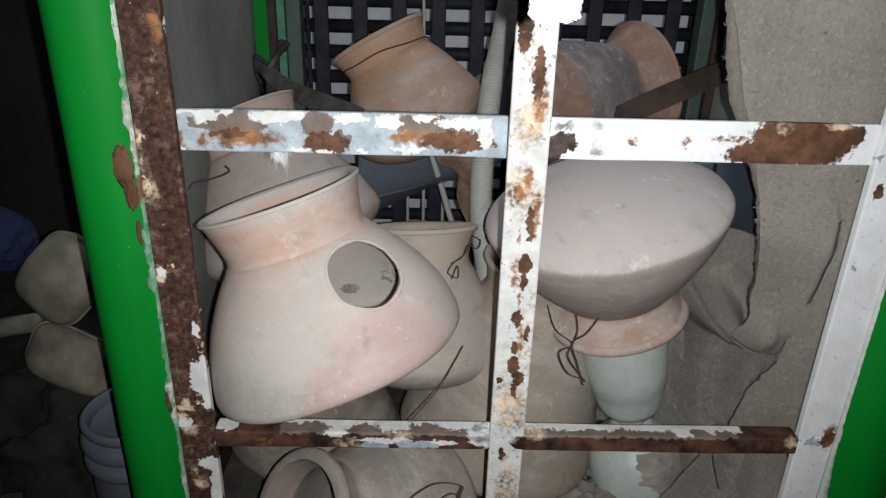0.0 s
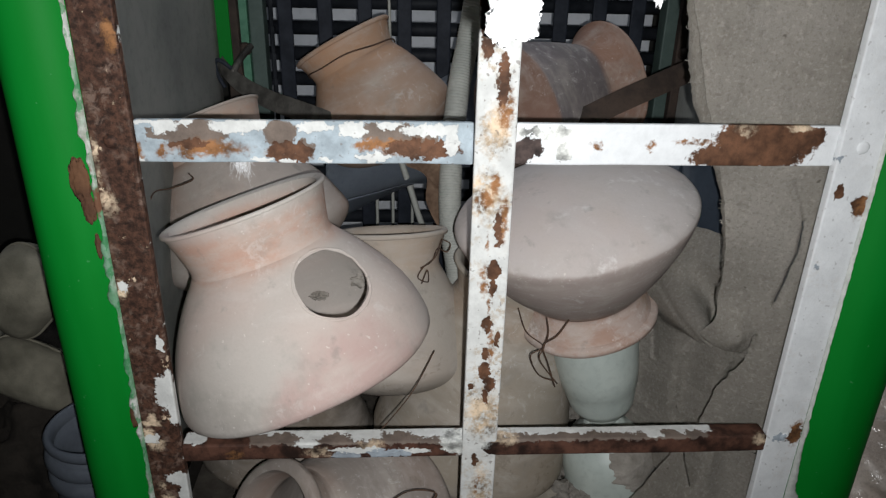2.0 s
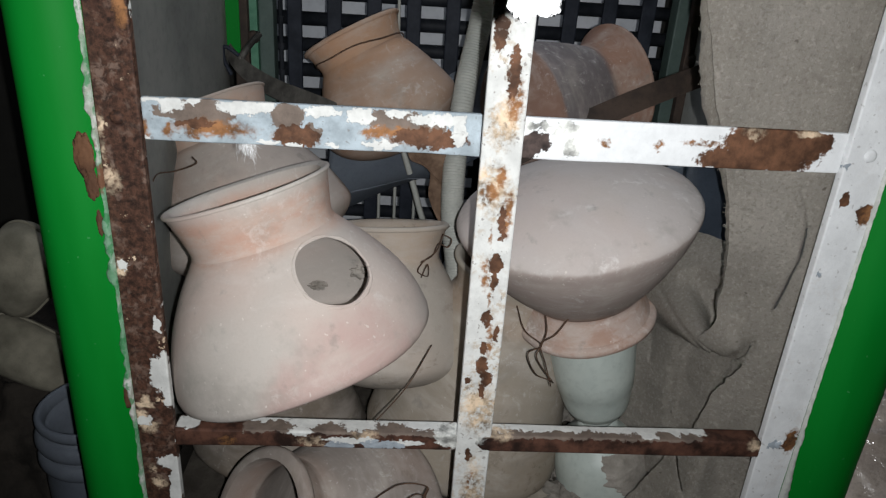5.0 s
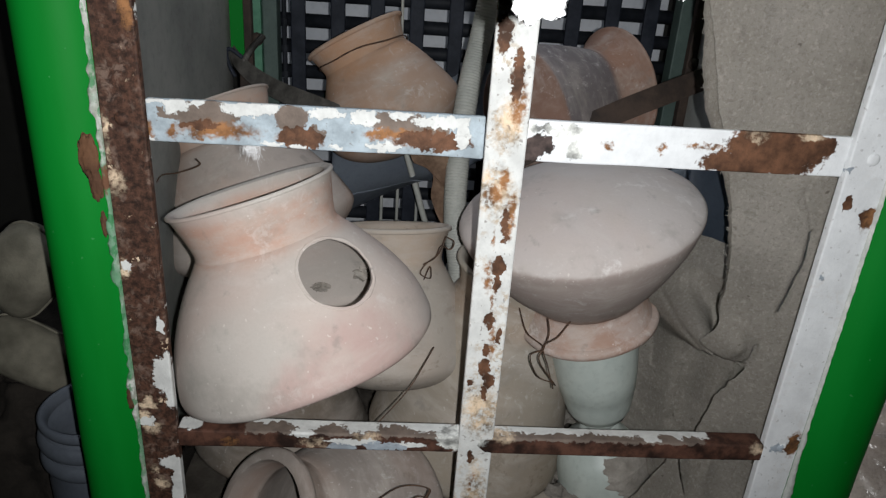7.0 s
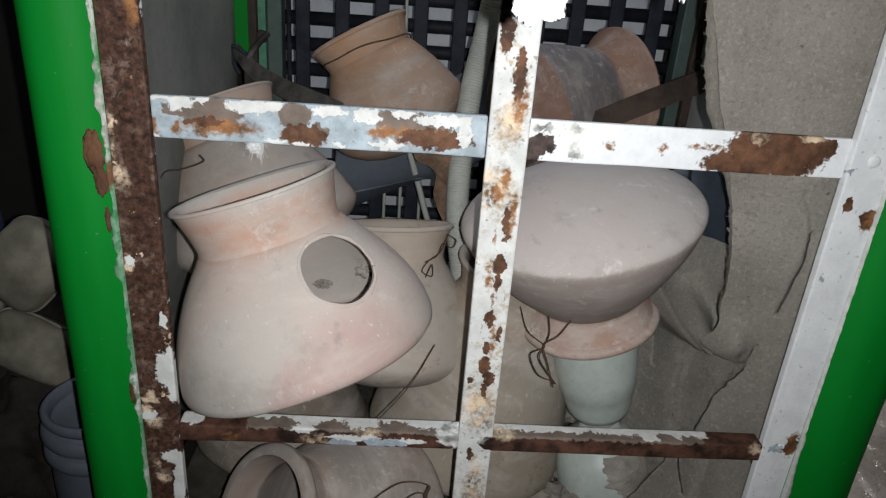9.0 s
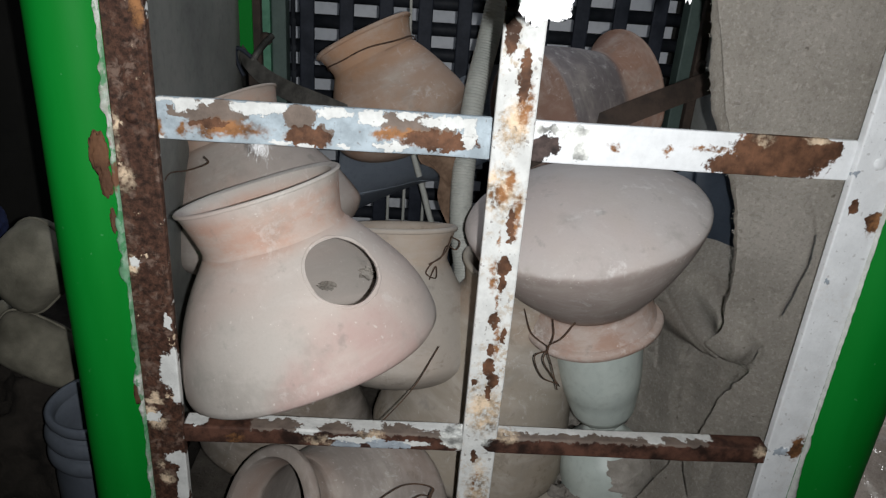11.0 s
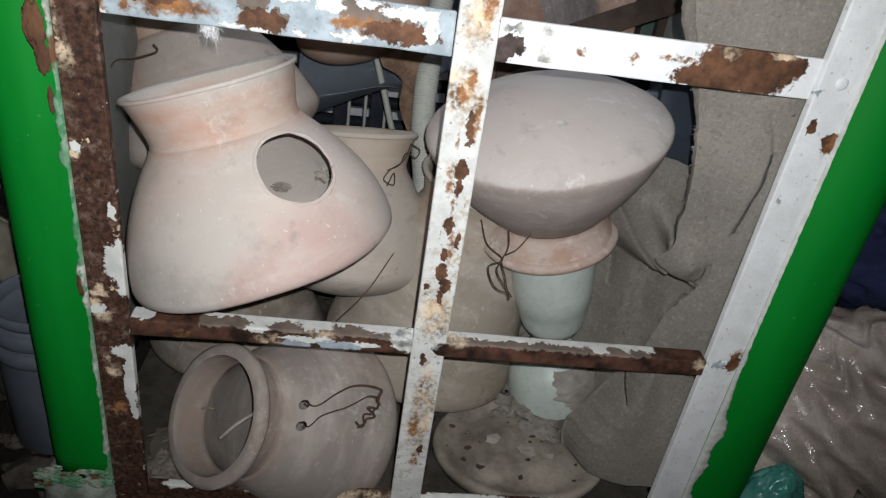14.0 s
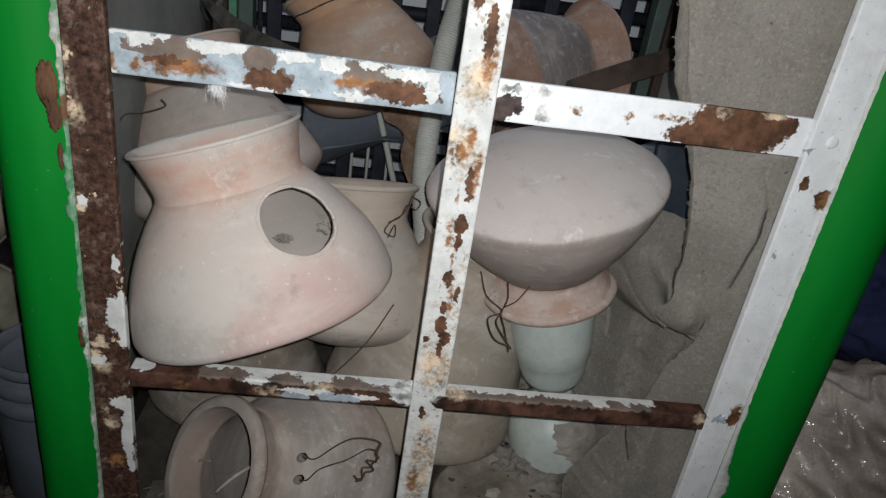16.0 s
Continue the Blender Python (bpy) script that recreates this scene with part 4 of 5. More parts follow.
left_strap = strap("steel_strap", [(-0.3240, 0.5200, 0.5030), (-0.3170, 0.5100, 0.4890), (-0.2920, 0.4900, 0.4710), (-0.2480, 0.4600, 0.4550), (-0.1710, 0.4000, 0.4430), (-0.1180, 0.3700, 0.4280)], 0.027, 0.004, M_STRAP, "dark rusted steel strap bolted to the rear post")
part("strap_arm", tube([(-0.3040, 0.5020, 0.4840), (-0.2960, 0.5130, 0.4990), (-0.2880, 0.5250, 0.5100), (-0.2820, 0.5330, 0.5170)], 0.0050, 8), M_STRAP, left_strap, "bent arm of the strap", smooth=True)
part("hook_end", tube([(-0.3040, 0.5000, 0.4900), (-0.3200, 0.4990, 0.5010), (-0.3260, 0.4990, 0.4960), (-0.3230, 0.4980, 0.4800), (-0.3150, 0.4970, 0.4640)], 0.0030, 8), M_BLACK, left_strap, "black hooked end of the strap", smooth=True)
strap("steel_strap", [(0.3180, 0.4000, 0.5180), (0.2340, 0.3600, 0.4930), (0.1550, 0.3400, 0.4610), (0.0730, 0.3300, 0.4190)], 0.030, 0.004, M_DARKRUST, "brown rusted steel strap running behind the upturned pot")
for name, at in (("bolt", (-0.2910, 0.5350, 0.5120)), ("bolt", (0.3430, 0.5300, 0.5160))):
    bm = lathe([(0, -0.006), (0.008, -0.006), (0.0095, 0), (0.008, 0.008), (0, 0.009)], 12)
    bm.transform(Matrix.Translation(at) @ pose(0, 0, 0, 90, 0, 0))
    tagged(part(name, bm, M_DARKRUST, smooth=True), "rusted bolt head on the rear post", "bolt")
tagged(part("steel_strip", box(0.332, 0.346, 0.53, 0.545, 0.3, 1.0, 0.002), M_DARKRUST), "rusted steel strip beside the rear post", "steel strip")

for px, pz, rx, rz, seed in ((-0.2972, 0.489, 0.0068, 0.0165, 3), (-0.2945, 0.468, 0.0045, 0.0120, 6), (-0.2925, 0.438, 0.0024, 0.010, 6), (-0.2905, 0.284, 0.0030, 0.011, 8)):
    bm = lump((px, -0.0056, pz), (rx, 0.0016, rz), seed, 0.22, 2.4, 4)
    part("rust_scab", bm, M_RUSTY, left_post, "rust scab on the green post", smooth=True)

def flap(u, v):
    """The loose end of plastic hanging beside the sacking."""
    low = 0.352 + 0.035 * max(0.0, 1 - u / 0.5) ** 2
    return Vector((0.238 + 0.075 * u, 0.215 - 0.085 * u + 0.02 * v + 0.004 * math.sin(9 * u), low + (0.470 - low) * v))


tagged(part("plastic_flap", sheet(flap, 30, 20, 0.003), M_BLUE, smooth=True), "loose end of dark blue plastic hanging beside the sacking", "plastic sheet")

# ---- corrugated hose, cable and rust piece ----
tagged(part("hose", tube([(0.0300, 0.4400, 0.6280), (0.0170, 0.4300, 0.5450), (0.0030, 0.4000, 0.4770), (-0.0060, 0.3600, 0.3970), (-0.0070, 0.3300, 0.3310), (0.0030, 0.3100, 0.2600), (0.0070, 0.2900, 0.1870)], 0.0145, 16, per=84, ridge=lambda i: 1.0 + 0.025 * (1 if i % 4 < 2 else -1)), M_HOSE, smooth=True),
       "grey corrugated plastic hose hanging behind the middle bar", "hose")
tagged(part("cable", tube([(-0.0820, 0.4700, 0.4100), (-0.0700, 0.4700, 0.3680), (-0.0560, 0.4700, 0.3240), (-0.0460, 0.4700, 0.2900), (-0.0350, 0.4700, 0.2550), (-0.0270, 0.4700, 0.2090)], 0.0046, 8), M_HOSE, smooth=True), "grey cable hanging behind the pots", "cable")
tagged(part("cable", tube([(-0.0890, 0.5700, 0.6350), (-0.0870, 0.5700, 0.5580), (-0.0850, 0.5700, 0.4840), (-0.0770, 0.5800, 0.3020)], 0.0022, 8), M_HOSE, smooth=True), "thin pale cable in front of the lattice", "cable")
outline = [Vector(p) for p in ((-0.0730, 0.3550, 0.4300), (-0.0640, 0.3550, 0.3970), (-0.0500, 0.3550, 0.3900), (-0.0370, 0.3550, 0.3780), (-0.0380, 0.3550, 0.3510), (-0.0290, 0.3550, 0.3260), (-0.0140, 0.3550, 0.3030), (0.0010, 0.3550, 0.3040), (-0.0100, 0.3550, 0.4340))]
bm = bmesh.new()
ring = smooth_line(outline, 5)
front = [bm.verts.new(p + Vector((0, 0.0015 * noise.noise(p * 90), 0.0012 * noise.noise(p * 140)))) for p in ring]
back = [bm.verts.new(v.co + Vector((0, 0.004, 0))) for v in front]
bm.faces.new(front)
bm.faces.new(back[::-1])
for k in range(len(front)):
    m = (k + 1) % len(front)
    bm.faces.new((front[k], front[m], back[m], back[k]))
bmesh.ops.recalc_face_normals(bm, faces=bm.faces)
tagged(part("rust_plate", bm, M_PLATE), "mottled rusty steel plate with a curved edge beside the hose", "plate")

# ---- ceramic stem, dish and mortar ----
stem = thing("ceramic_stem", (0.147, 0.182, 0.05), "pale glazed ceramic stem set in mortar, chipped", "ceramic stem")
stem.matrix_basis = pose(0.1915, 0.182, 0.05, 0, -12, 0)
cup = lathe([(0, 0.088), (0.019, 0.088), (0.0212, 0.0905), (0.0215, 0.096), (0.0200, 0.0980), (0.0255, 0.0995), (0.0325, 0.1035), (0.0368, 0.1115), (0.0371, 0.1122), (0.0405, 0.126), (0.0438, 0.141), (0.0441, 0.1415), (0.0465, 0.160), (0.0487, 0.185), (0.050, 0.210), (0.051, 0.236), (0.047, 0.236), (0.045, 0.190), (0.036, 0.140), (0, 0.120)], 80)
part("cup", cup, M_GLAZE, stem, smooth=True, keep=False)
FOOT = ((-0.040, 0.0580), (0.0, 0.0570), (0.030, 0.0560), (0.045, 0.0535), (0.058, 0.0460), (0.068, 0.0340), (0.078, 0.0250), (0.0878, 0.0200))
part("foot", lathe([(0, -0.040)] + [(r, h) for h, r in FOOT] + [(0, 0.088)], 80), M_GLAZE, stem, smooth=True, keep=False)


def crust(u, v):
    """Mortar and dust over the foot where its glaze has broken away, with a ragged edge."""
    h = -0.022 + 0.086 * v
    edge = knots(h, (-0.022, -165), (-0.014, -128), (-0.008, -104), (0.0, -84), (0.012, -70), (0.022, -82), (0.034, -96), (0.064, -99))
    edge += 7 * noise.noise(Vector((3, h * 160, 1))) + 3 * noise.noise(Vector((5, h * 480, 1)))
    a = math.radians(edge + (70 - edge) * u)
    r = knots(h, *FOOT) + (0.0002 if u == 0 else 0.0016 + 0.0008 * noise.noise(Vector((u * 20, h * 200, 4))))
    return Vector((r * math.cos(a), r * math.sin(a), h))


part("mortar_crust", sheet(crust, 44, 60), M_CRUST, stem, "grey mortar where the glaze has chipped away", smooth=True, keep=False)
dish = thing("clay_dish", (0.137, 0.094, 0.010), "dusty round clay dish under the ceramic stem", "dish")
part("bowl", lathe([(0, 0.0), (0.080, 0.0), (0.096, 0.008), (0.1035, 0.022), (0.1030, 0.0285), (0.0985, 0.0300), (0.0900, 0.0262), (0.0800, 0.0225), (0.0720, 0.0225), (0.0640, 0.0265), (0.0480, 0.0300), (0, 0.0320)], 110, wobble=0.004, seed=4, squash=0.80), M_DISH, dish, smooth=True, keep=False)
mortar = bmesh.new()
rng = random.Random(5)
for k in range(130):
    a, r = rng.uniform(0, 6.28), 0.054 + abs(rng.gauss(0, 0.016))
    s = rng.uniform(0.002, 0.0075)
    one = lump((0.192 + r * math.cos(a), 0.180 + r * math.sin(a) * 0.95, 0.036 + max(0.0, 0.085 - r) * 0.45), (s * rng.uniform(0.8, 2.4), s * rng.uniform(0.8, 1.6), s * rng.uniform(0.4, 0.9)), k, 0.8, 1.2, 2)
    tmp = bpy.data.meshes.new("tmp")
    one.to_mesh(tmp)
    one.free()
    mortar.from_mesh(tmp)
    bpy.data.meshes.remove(tmp)
tagged(part("mortar_rubble", mortar, M_MORTAR), "crumbled grey mortar round the ceramic stem", "rubble", kind="stuff")


def chip(at, size, turn, seed):
    """A flat broken flake of glaze."""
    bm = lump((0, 0, 0), (size, size * 0.6, 0.0012), seed, 0.6, 1.6, 2)
    bm.transform(Matrix.Translation(at) @ pose(0, 0, 0, *turn))
    tagged(part("glaze_chip", bm, M_CRUST), "pale broken flake of glaze lying on the dish", "glaze chip", "glaze chips")


chip((0.1060, 0.0960, 0.0425), 0.009, (24, 8, 30), 3)
chip((0.1420, 0.0800, 0.0430), 0.010, (30, -12, -20), 6)
chip((0.1730, 0.1020, 0.0450), 0.006, (16, 10, 70), 9)
chip((0.1690, 0.0740, 0.0425), 0.005, (20, -6, 10), 12)

# ---- sacking ----
def groove(x, z, line, wide, deep):
    """How far the cloth sinks at (x, z) into a crack along a line of (x, z) points."""
    return deep * math.exp(-(along(x, z, line) / wide) ** 2)


# SLIT and TIP are cut open, so the shade in these cracks shows black
SLIT = ((0.2665, 0.444), (0.2672, 0.428), (0.2690, 0.414), (0.2674, 0.396), (0.2668, 0.380), (0.2649, 0.363))
TIP = ((0.2530, 0.2970), (0.2552, 0.3060), (0.2560, 0.3140), (0.2550, 0.3230))
UNDER = ((0.2120, 0.3150), (0.2190, 0.3085), (0.2300, 0.3042), (0.2450, 0.3015), (0.2515, 0.3040), (0.2560, 0.3120), (0.2562, 0.3250))
SOFT_SLIT = ((0.250, 0.480), (0.2600, 0.462), (0.2665, 0.444))


def hanging(u, v):
    """The sheet that hangs by the side board down to the floor: u from its torn inner edge to the door frame, v upwards."""
    z = 0.185 + 0.755 * v
    ex = knots(z, (0.035, 0.245), (0.06, 0.232), (0.099, 0.223), (0.159, 0.2213), (0.188, 0.2219), (0.2275, 0.2330), (0.249, 0.2365), (0.275, 0.2448), (0.298, 0.2530), (0.3005, 0.2515), (0.3022, 0.2440), (0.3055, 0.2300), (0.3105, 0.2190), (0.3170, 0.2140), (0.326, 0.2165), (0.338, 0.2225), (0.3588, 0.2234), (0.386, 0.2195), (0.423, 0.209), (0.461, 0.196), (0.496, 0.183), (0.546, 0.162), (0.585, 0.153), (0.625, 0.141), (0.640, 0.136))
    ragged = 0.0030 * noise.noise(Vector((3, z * 60, 0))) + 0.002 * noise.noise(Vector((8, z * 170, 0)))
    hem = knots(z, (0.30, 0.0), (0.36, 0.0), (0.45, 0.004), (0.55, 0.0065), (0.62, 0.003), (0.95, 0.002))
    x = ex + hem + ragged * (0.4 if z > 0.33 else 0.8)
    x += (0.318 - x) * u
    slope = knots(z, (0.300, 0.55), (0.360, 0.48), (0.386, 0.41), (0.423, 0.275), (0.461, 0.20), (0.496, 0.148), (0.640, 0.11))
    p = Vector((x, 0.020 + (0.318 - x) * slope - 0.006 * math.sin(math.pi * min(1.0, (0.318 - x) / 0.11)), z))
    low = min(1.0, max(0.0, (0.31 - z) / 0.10))
    p.y += groove(p.x, z, UNDER, 0.0020, 0.005) - (0.019 * math.exp(-((p.x - 0.234) / 0.016) ** 2 - ((z - 0.325) / 0.021) ** 2) * min(1.0, max(0.0, (z - 0.292) / 0.012)))
    p.y += low * (0.005 * math.sin(90 * x + 17 * z) + 0.003 * math.cos(170 * x - 9 * z))
    p.y += groove(p.x, z, SLIT, 0.0025, 0.004) + groove(p.x, z, SOFT_SLIT, 0.003, 0.002)
    p.y += 0.9 * (0.002 * noise.noise(Vector((p.x * 34, z * 22, 3))) + 0.0008 * noise.noise(Vector((p.x * 95, z * 85, 7))))
    p.y += 0.022 * min(1.0, max(0.0, (0.212 - z) / 0.02))
    return Vector((p.x, max(0.011, p.y), z))


hung = thing("sacking", (0.25, 0.04, 0.30), "grey-beige felted sacking hanging with a torn edge", "sacking")
part("panel", sheet(hanging, 200, 480, 0.004, [(SLIT, 0.0006), (TIP, 0.0007)]), M_FELT, hung, smooth=True)


def lining(u, v):
    """The under layer of the hanging sheet, whose frayed edge shows beside the hem."""
    z = 0.345 + 0.595 * v
    e = hanging(0.0, (z - 0.185) / 0.755)
    hem = knots(z, (0.36, 0.0), (0.47, 0.002), (0.53, 0.010), (0.57, 0.010), (0.625, 0.002), (0.95, 0.002))
    ragged = 0.0012 * noise.noise(Vector((3, z * 60, 0))) + 0.0012 * noise.noise(Vector((8, z * 260, 0)))
    return Vector((e.x - hem + 0.002 + ragged + 0.05 * u, e.y + 0.008 + 0.02 * u, z))


fray = sheet(lining, 8, 220, 0.003)
rng = random.Random(41)
for k in range(60):
    p = lining(0.0, rng.random())
    tube([p + Vector((0.001, 0, 0)), p + Vector((-0.001, -0.0005, rng.uniform(-0.001, 0.001))), p + Vector((rng.uniform(-0.0022, -0.0010), rng.uniform(-0.002, 0.002), rng.uniform(-0.002, 0.002)))], 0.00018, 4, fray, 3)
part("frayed_lining", fray, M_FELT, hung, "frayed under layer of the sacking", smooth=True)


crumpled = thing("sacking", (0.22, 0.12, 0.02), "crumpled grey-beige sacking heaped behind the grille", "sacking")
CREASES = ((((0.186, 0.302), (0.190, 0.262), (0.1945, 0.235), (0.199, 0.208)), 0.0022, 0.005),
           (((0.186, 0.302), (0.202, 0.314), (0.214, 0.321)), 0.0022, 0.006),
           (((0.214, 0.318), (0.220, 0.300), (0.236, 0.288)), 0.0020, 0.008),
           (((0.220, 0.262), (0.224, 0.240), (0.226, 0.215)), 0.0022, 0.004))


def heap(u, v):
    """The crumpled sheet behind the ceramic stem and under the hanging one."""
    x = 0.130 + 0.165 * u
    z = 0.090 + (0.250 + 0.045 * u + 0.012 * noise.noise(Vector((u * 5, 0, 3)))) * v
    y = knots(x, (0.13, 0.235), (0.20, 0.214), (0.24, 0.168), (0.27, 0.132), (0.30, 0.110))
    y -= 0.035 * max(0.0, (0.20 - z) / 0.11) * min(1.0, max(0.0, (x - 0.19) / 0.03))
    y += 0.05 * max(0.0, v - 0.90) / 0.10
    y += 0.007 * math.cos(38 * x * 3 + 9 * z + 2.5 * noise.noise(Vector((x * 16, z * 9, 5))))
    y -= 0.014 * math.exp(-((x - 0.205) / 0.016) ** 2 - ((z - 0.352) / 0.02) ** 2)
    y -= 0.095 * math.exp(-((x - 0.232) / 0.020) ** 2 - ((z - 0.297) / 0.020) ** 2)
    for line, wide, deep in CREASES:
        y += groove(x, z, line, wide, deep)
    y += 0.006 * noise.noise(Vector((x * 30, z * 22, 2))) + 0.0030 * noise.noise(Vector((x * 75, z * 60, 4))) + 0.0010 * noise.noise(Vector((x * 240, z * 240, 9)))
    return Vector((x, y, z))


part("heaped_cloth", sheet(heap, 200, 180, 0.004), M_FELT, crumpled, smooth=True)


# A fold's crease, opened right through to draw its dark line
LOBE_SLIT = ((0.2219, 0.200), (0.2213, 0.168), (0.2225, 0.152))


def lobe(u, v):
    """The rounded end of the heap that hangs over the dish."""
    z = 0.034 + 0.173 * v
    left = knots(z, (0.034, 0.212), (0.046, 0.190), (0.060, 0.180), (0.080, 0.1765), (0.100, 0.1800), (0.130, 0.198), (0.160, 0.213), (0.220, 0.228))
    x = left + (0.296 - left) * u + 0.0012 * noise.noise(Vector((5, z * 120, 1)))
    y = 0.044 - 0.024 * u + 0.035 * math.exp(-(u / 0.10) ** 2) + 0.05 * max(0.0, (0.052 - z) / 0.018) ** 2 + 0.0035 * math.sin(9 * u + 4 * v)
    y += groove(x, z, LOBE_SLIT, 0.0024, 0.004)
    y += 0.0022 * noise.noise(Vector((x * 34, z * 26, 2))) + 0.0005 * noise.noise(Vector((x * 95, z * 80, 4)))
    return Vector((x, max(0.014, y), z))


part("hanging_end", sheet(lobe, 220, 150, 0.004, [(LOBE_SLIT, 0.0004)]), M_FELT, crumpled, smooth=True)

for at, size, seed in (((-0.1087, 0.1585, 0.329), (0.011, 0.005, 0.007), 71), ((-0.1566, 0.1680, 0.3065), (0.008, 0.005, 0.004), 74)):
    clot = lump(at, size, seed, 0.7, 2.2, 3)
    part("dirt_clot", clot, M_CRUST, front_pot, "dry clot of dirt stuck inside the pot", keep=True)

# ---- wires ----
def wire(parent, label, pts, r=0.0007):
    tagged_part = part("wire", tube(pts, r, 6), M_WIRE, parent, label, smooth=True, keep=False)
    tagged_part.matrix_parent_inverse = parent.matrix_basis.inverted()


wire(mid_pot, "rusty tie wire", [(-0.0230, 0.2450, 0.3400), (-0.0310, 0.2150, 0.3310), (-0.0450, 0.1950, 0.3270), (-0.0510, 0.1900, 0.3170), (-0.0400, 0.1900, 0.3120), (-0.0410, 0.1900, 0.3260), (-0.0470, 0.1900, 0.3100)])
wire(mid_pot, "rusty tie wire", [(-0.0230, 0.2450, 0.3400), (-0.0130, 0.2400, 0.3360), (-0.0170, 0.2350, 0.3280), (-0.0280, 0.2350, 0.3320), (-0.0350, 0.2100, 0.3280), (-0.0480, 0.1950, 0.3260)])
wire(upturned_pot, "rusty tie wire", [(0.0560, 0.1600, 0.2950), (0.0610, 0.1300, 0.2830), (0.0750, 0.1050, 0.2800), (0.0610, 0.1000, 0.2730), (0.0710, 0.1000, 0.2500), (0.0880, 0.1000, 0.2420)])
wire(upturned_pot, "rusty tie wire", [(0.0750, 0.1050, 0.3140), (0.0770, 0.1000, 0.2980), (0.0730, 0.1000, 0.2810), (0.0710, 0.1000, 0.2670), (0.0910, 0.1000, 0.2390)])
wire(upturned_pot, "rusty tie wire", [(0.0960, 0.0980, 0.3150), (0.0850, 0.0960, 0.2980), (0.0730, 0.1000, 0.2840), (0.0800, 0.1000, 0.2620), (0.0890, 0.1000, 0.2350)])
wire(floor_pot, "rusty tie wire", [(-0.1075, 0.0200, 0.1510), (-0.1000, 0.0090, 0.1560), (-0.0924, 0.0080, 0.1600), (-0.0792, 0.0080, 0.1735), (-0.0646, 0.0080, 0.1845), (-0.0494, 0.0090, 0.1858), (-0.0364, 0.0100, 0.1806), (-0.0380, 0.0090, 0.1720), (-0.0386, 0.0070, 0.1590)], 0.0007)
wire(floor_pot, "rusty tie wire", [(-0.1080, 0.0160, 0.1240), (-0.1020, 0.0050, 0.1335), (-0.0918, 0.0040, 0.1480), (-0.0800, 0.0040, 0.1555), (-0.0699, 0.0050, 0.1595), (-0.0600, 0.0060, 0.1660), (-0.0484, 0.0080, 0.1735), (-0.0384, 0.0090, 0.1720)], 0.0007)
wire(floor_pot, "rusty tie wire", [(-0.0365, 0.0100, 0.1800), (-0.0400, 0.0080, 0.1700), (-0.0370, 0.0080, 0.1640), (-0.0425, 0.0070, 0.1560), (-0.0405, 0.0060, 0.1500), (-0.0477, 0.0050, 0.1480), (-0.0495, 0.0050, 0.1420), (-0.0542, 0.0040, 0.1395), (-0.0580, 0.0040, 0.1440)], 0.0010)
wire(floor_pot, "rusty tie wire", [(-0.0386, 0.0070, 0.1600), (-0.0480, 0.0060, 0.1620), (-0.0430, 0.0060, 0.1540), (-0.0510, 0.0050, 0.1530), (-0.0500, 0.0040, 0.1400), (-0.0560, 0.0040, 0.1370)], 0.0008)
wire(left_pot, "rusty tie wire", [(-0.3390, 0.2200, 0.3880), (-0.3300, 0.2200, 0.4040), (-0.3100, 0.2150, 0.4100), (-0.2860, 0.2100, 0.4210), (-0.2890, 0.2100, 0.4280)], 0.0008)

wire(left_pot, "rusty tie wire", [(-0.3390, 0.2200, 0.3880), (-0.3430, 0.2150, 0.4000), (-0.3420, 0.2100, 0.4250), (-0.3370, 0.2050, 0.4460)], 0.0007)

# ---- white fluff hanging before the door ----
def fluff(at, size, seed, label):
    """A tuft of cotton with a few loose ends, on a thread from the ceiling."""
    bm = lump(at, size, seed, 0.6, 1.7, 4)
    r = random.Random(seed)
    for k in range(9):
        d = Vector((r.gauss(0, 1), r.gauss(0, 1), r.gauss(0, 1))).normalized()
        s = Vector((d.x * size[0], d.y * size[1], d.z * size[2]))
        a = Vector(at) + s * 0.7
        tube([a, a + s * 0.25, a + s * r.uniform(0.35, 0.6) + Vector((0.0006, 0, -0.001))], 0.0005, 6, bm, 4)
    tube([Vector(at) + Vector((0, 0, size[2] * 0.5)), Vector(at) + Vector((0.001, 0.002, 0.25)), Vector((at[0], at[1], 2.605))], 0.0003, 5, bm, 6)
    return tagged(part("cotton_tuft", bm, M_FLUFF, smooth=True), label, "cotton tuft")


fluff((-0.034, -0.272, 0.6275), (0.0066, 0.005, 0.0085), 3, "white cotton tuft hanging on a thread")
fluff((0.036, -0.20, 0.640), (0.0040, 0.0035, 0.0100), 8, "small white cotton wisp hanging on a thread")

# ---- things outside the cabinet ----
def cushion(label, at, size, turn, seed):
    """An old stuffed cushion: a puffed body and the piping round its seam."""
    top = thing("cushion", at, label, "cushion", "old cushions")
    top.matrix_basis = pose(*at, *turn)
    def puff(u, v):
        a, t = 2 * math.pi * u, math.pi * (v - 0.5)
        k = (abs(math.cos(a)) ** 4.0 + abs(math.sin(a)) ** 4.0) ** (-1 / 4.0)
        r = math.cos(t) ** 0.62 if abs(t) < math.pi / 2 - 1e-6 else 0.0
        p = Vector((size[0] * k * r * math.cos(a), size[1] * k * r * math.sin(a), size[2] * math.sin(t)))
        return p * (1 + 0.07 * noise.noise(Vector((p.x * 22 + seed, p.y * 22, p.z * 22))))
    bm = sheet(puff, 72, 28)
    bmesh.ops.remove_doubles(bm, verts=bm.verts, dist=1e-5)
    part("cover", bm, M_CLOTH, top, smooth=True, keep=False)
    ring = [puff(k / 60, 0.5) * 1.005 for k in range(61)]
    part("piping", tube(ring, 0.0022, 6, per=0), M_CLOTH, top, smooth=True, keep=False)


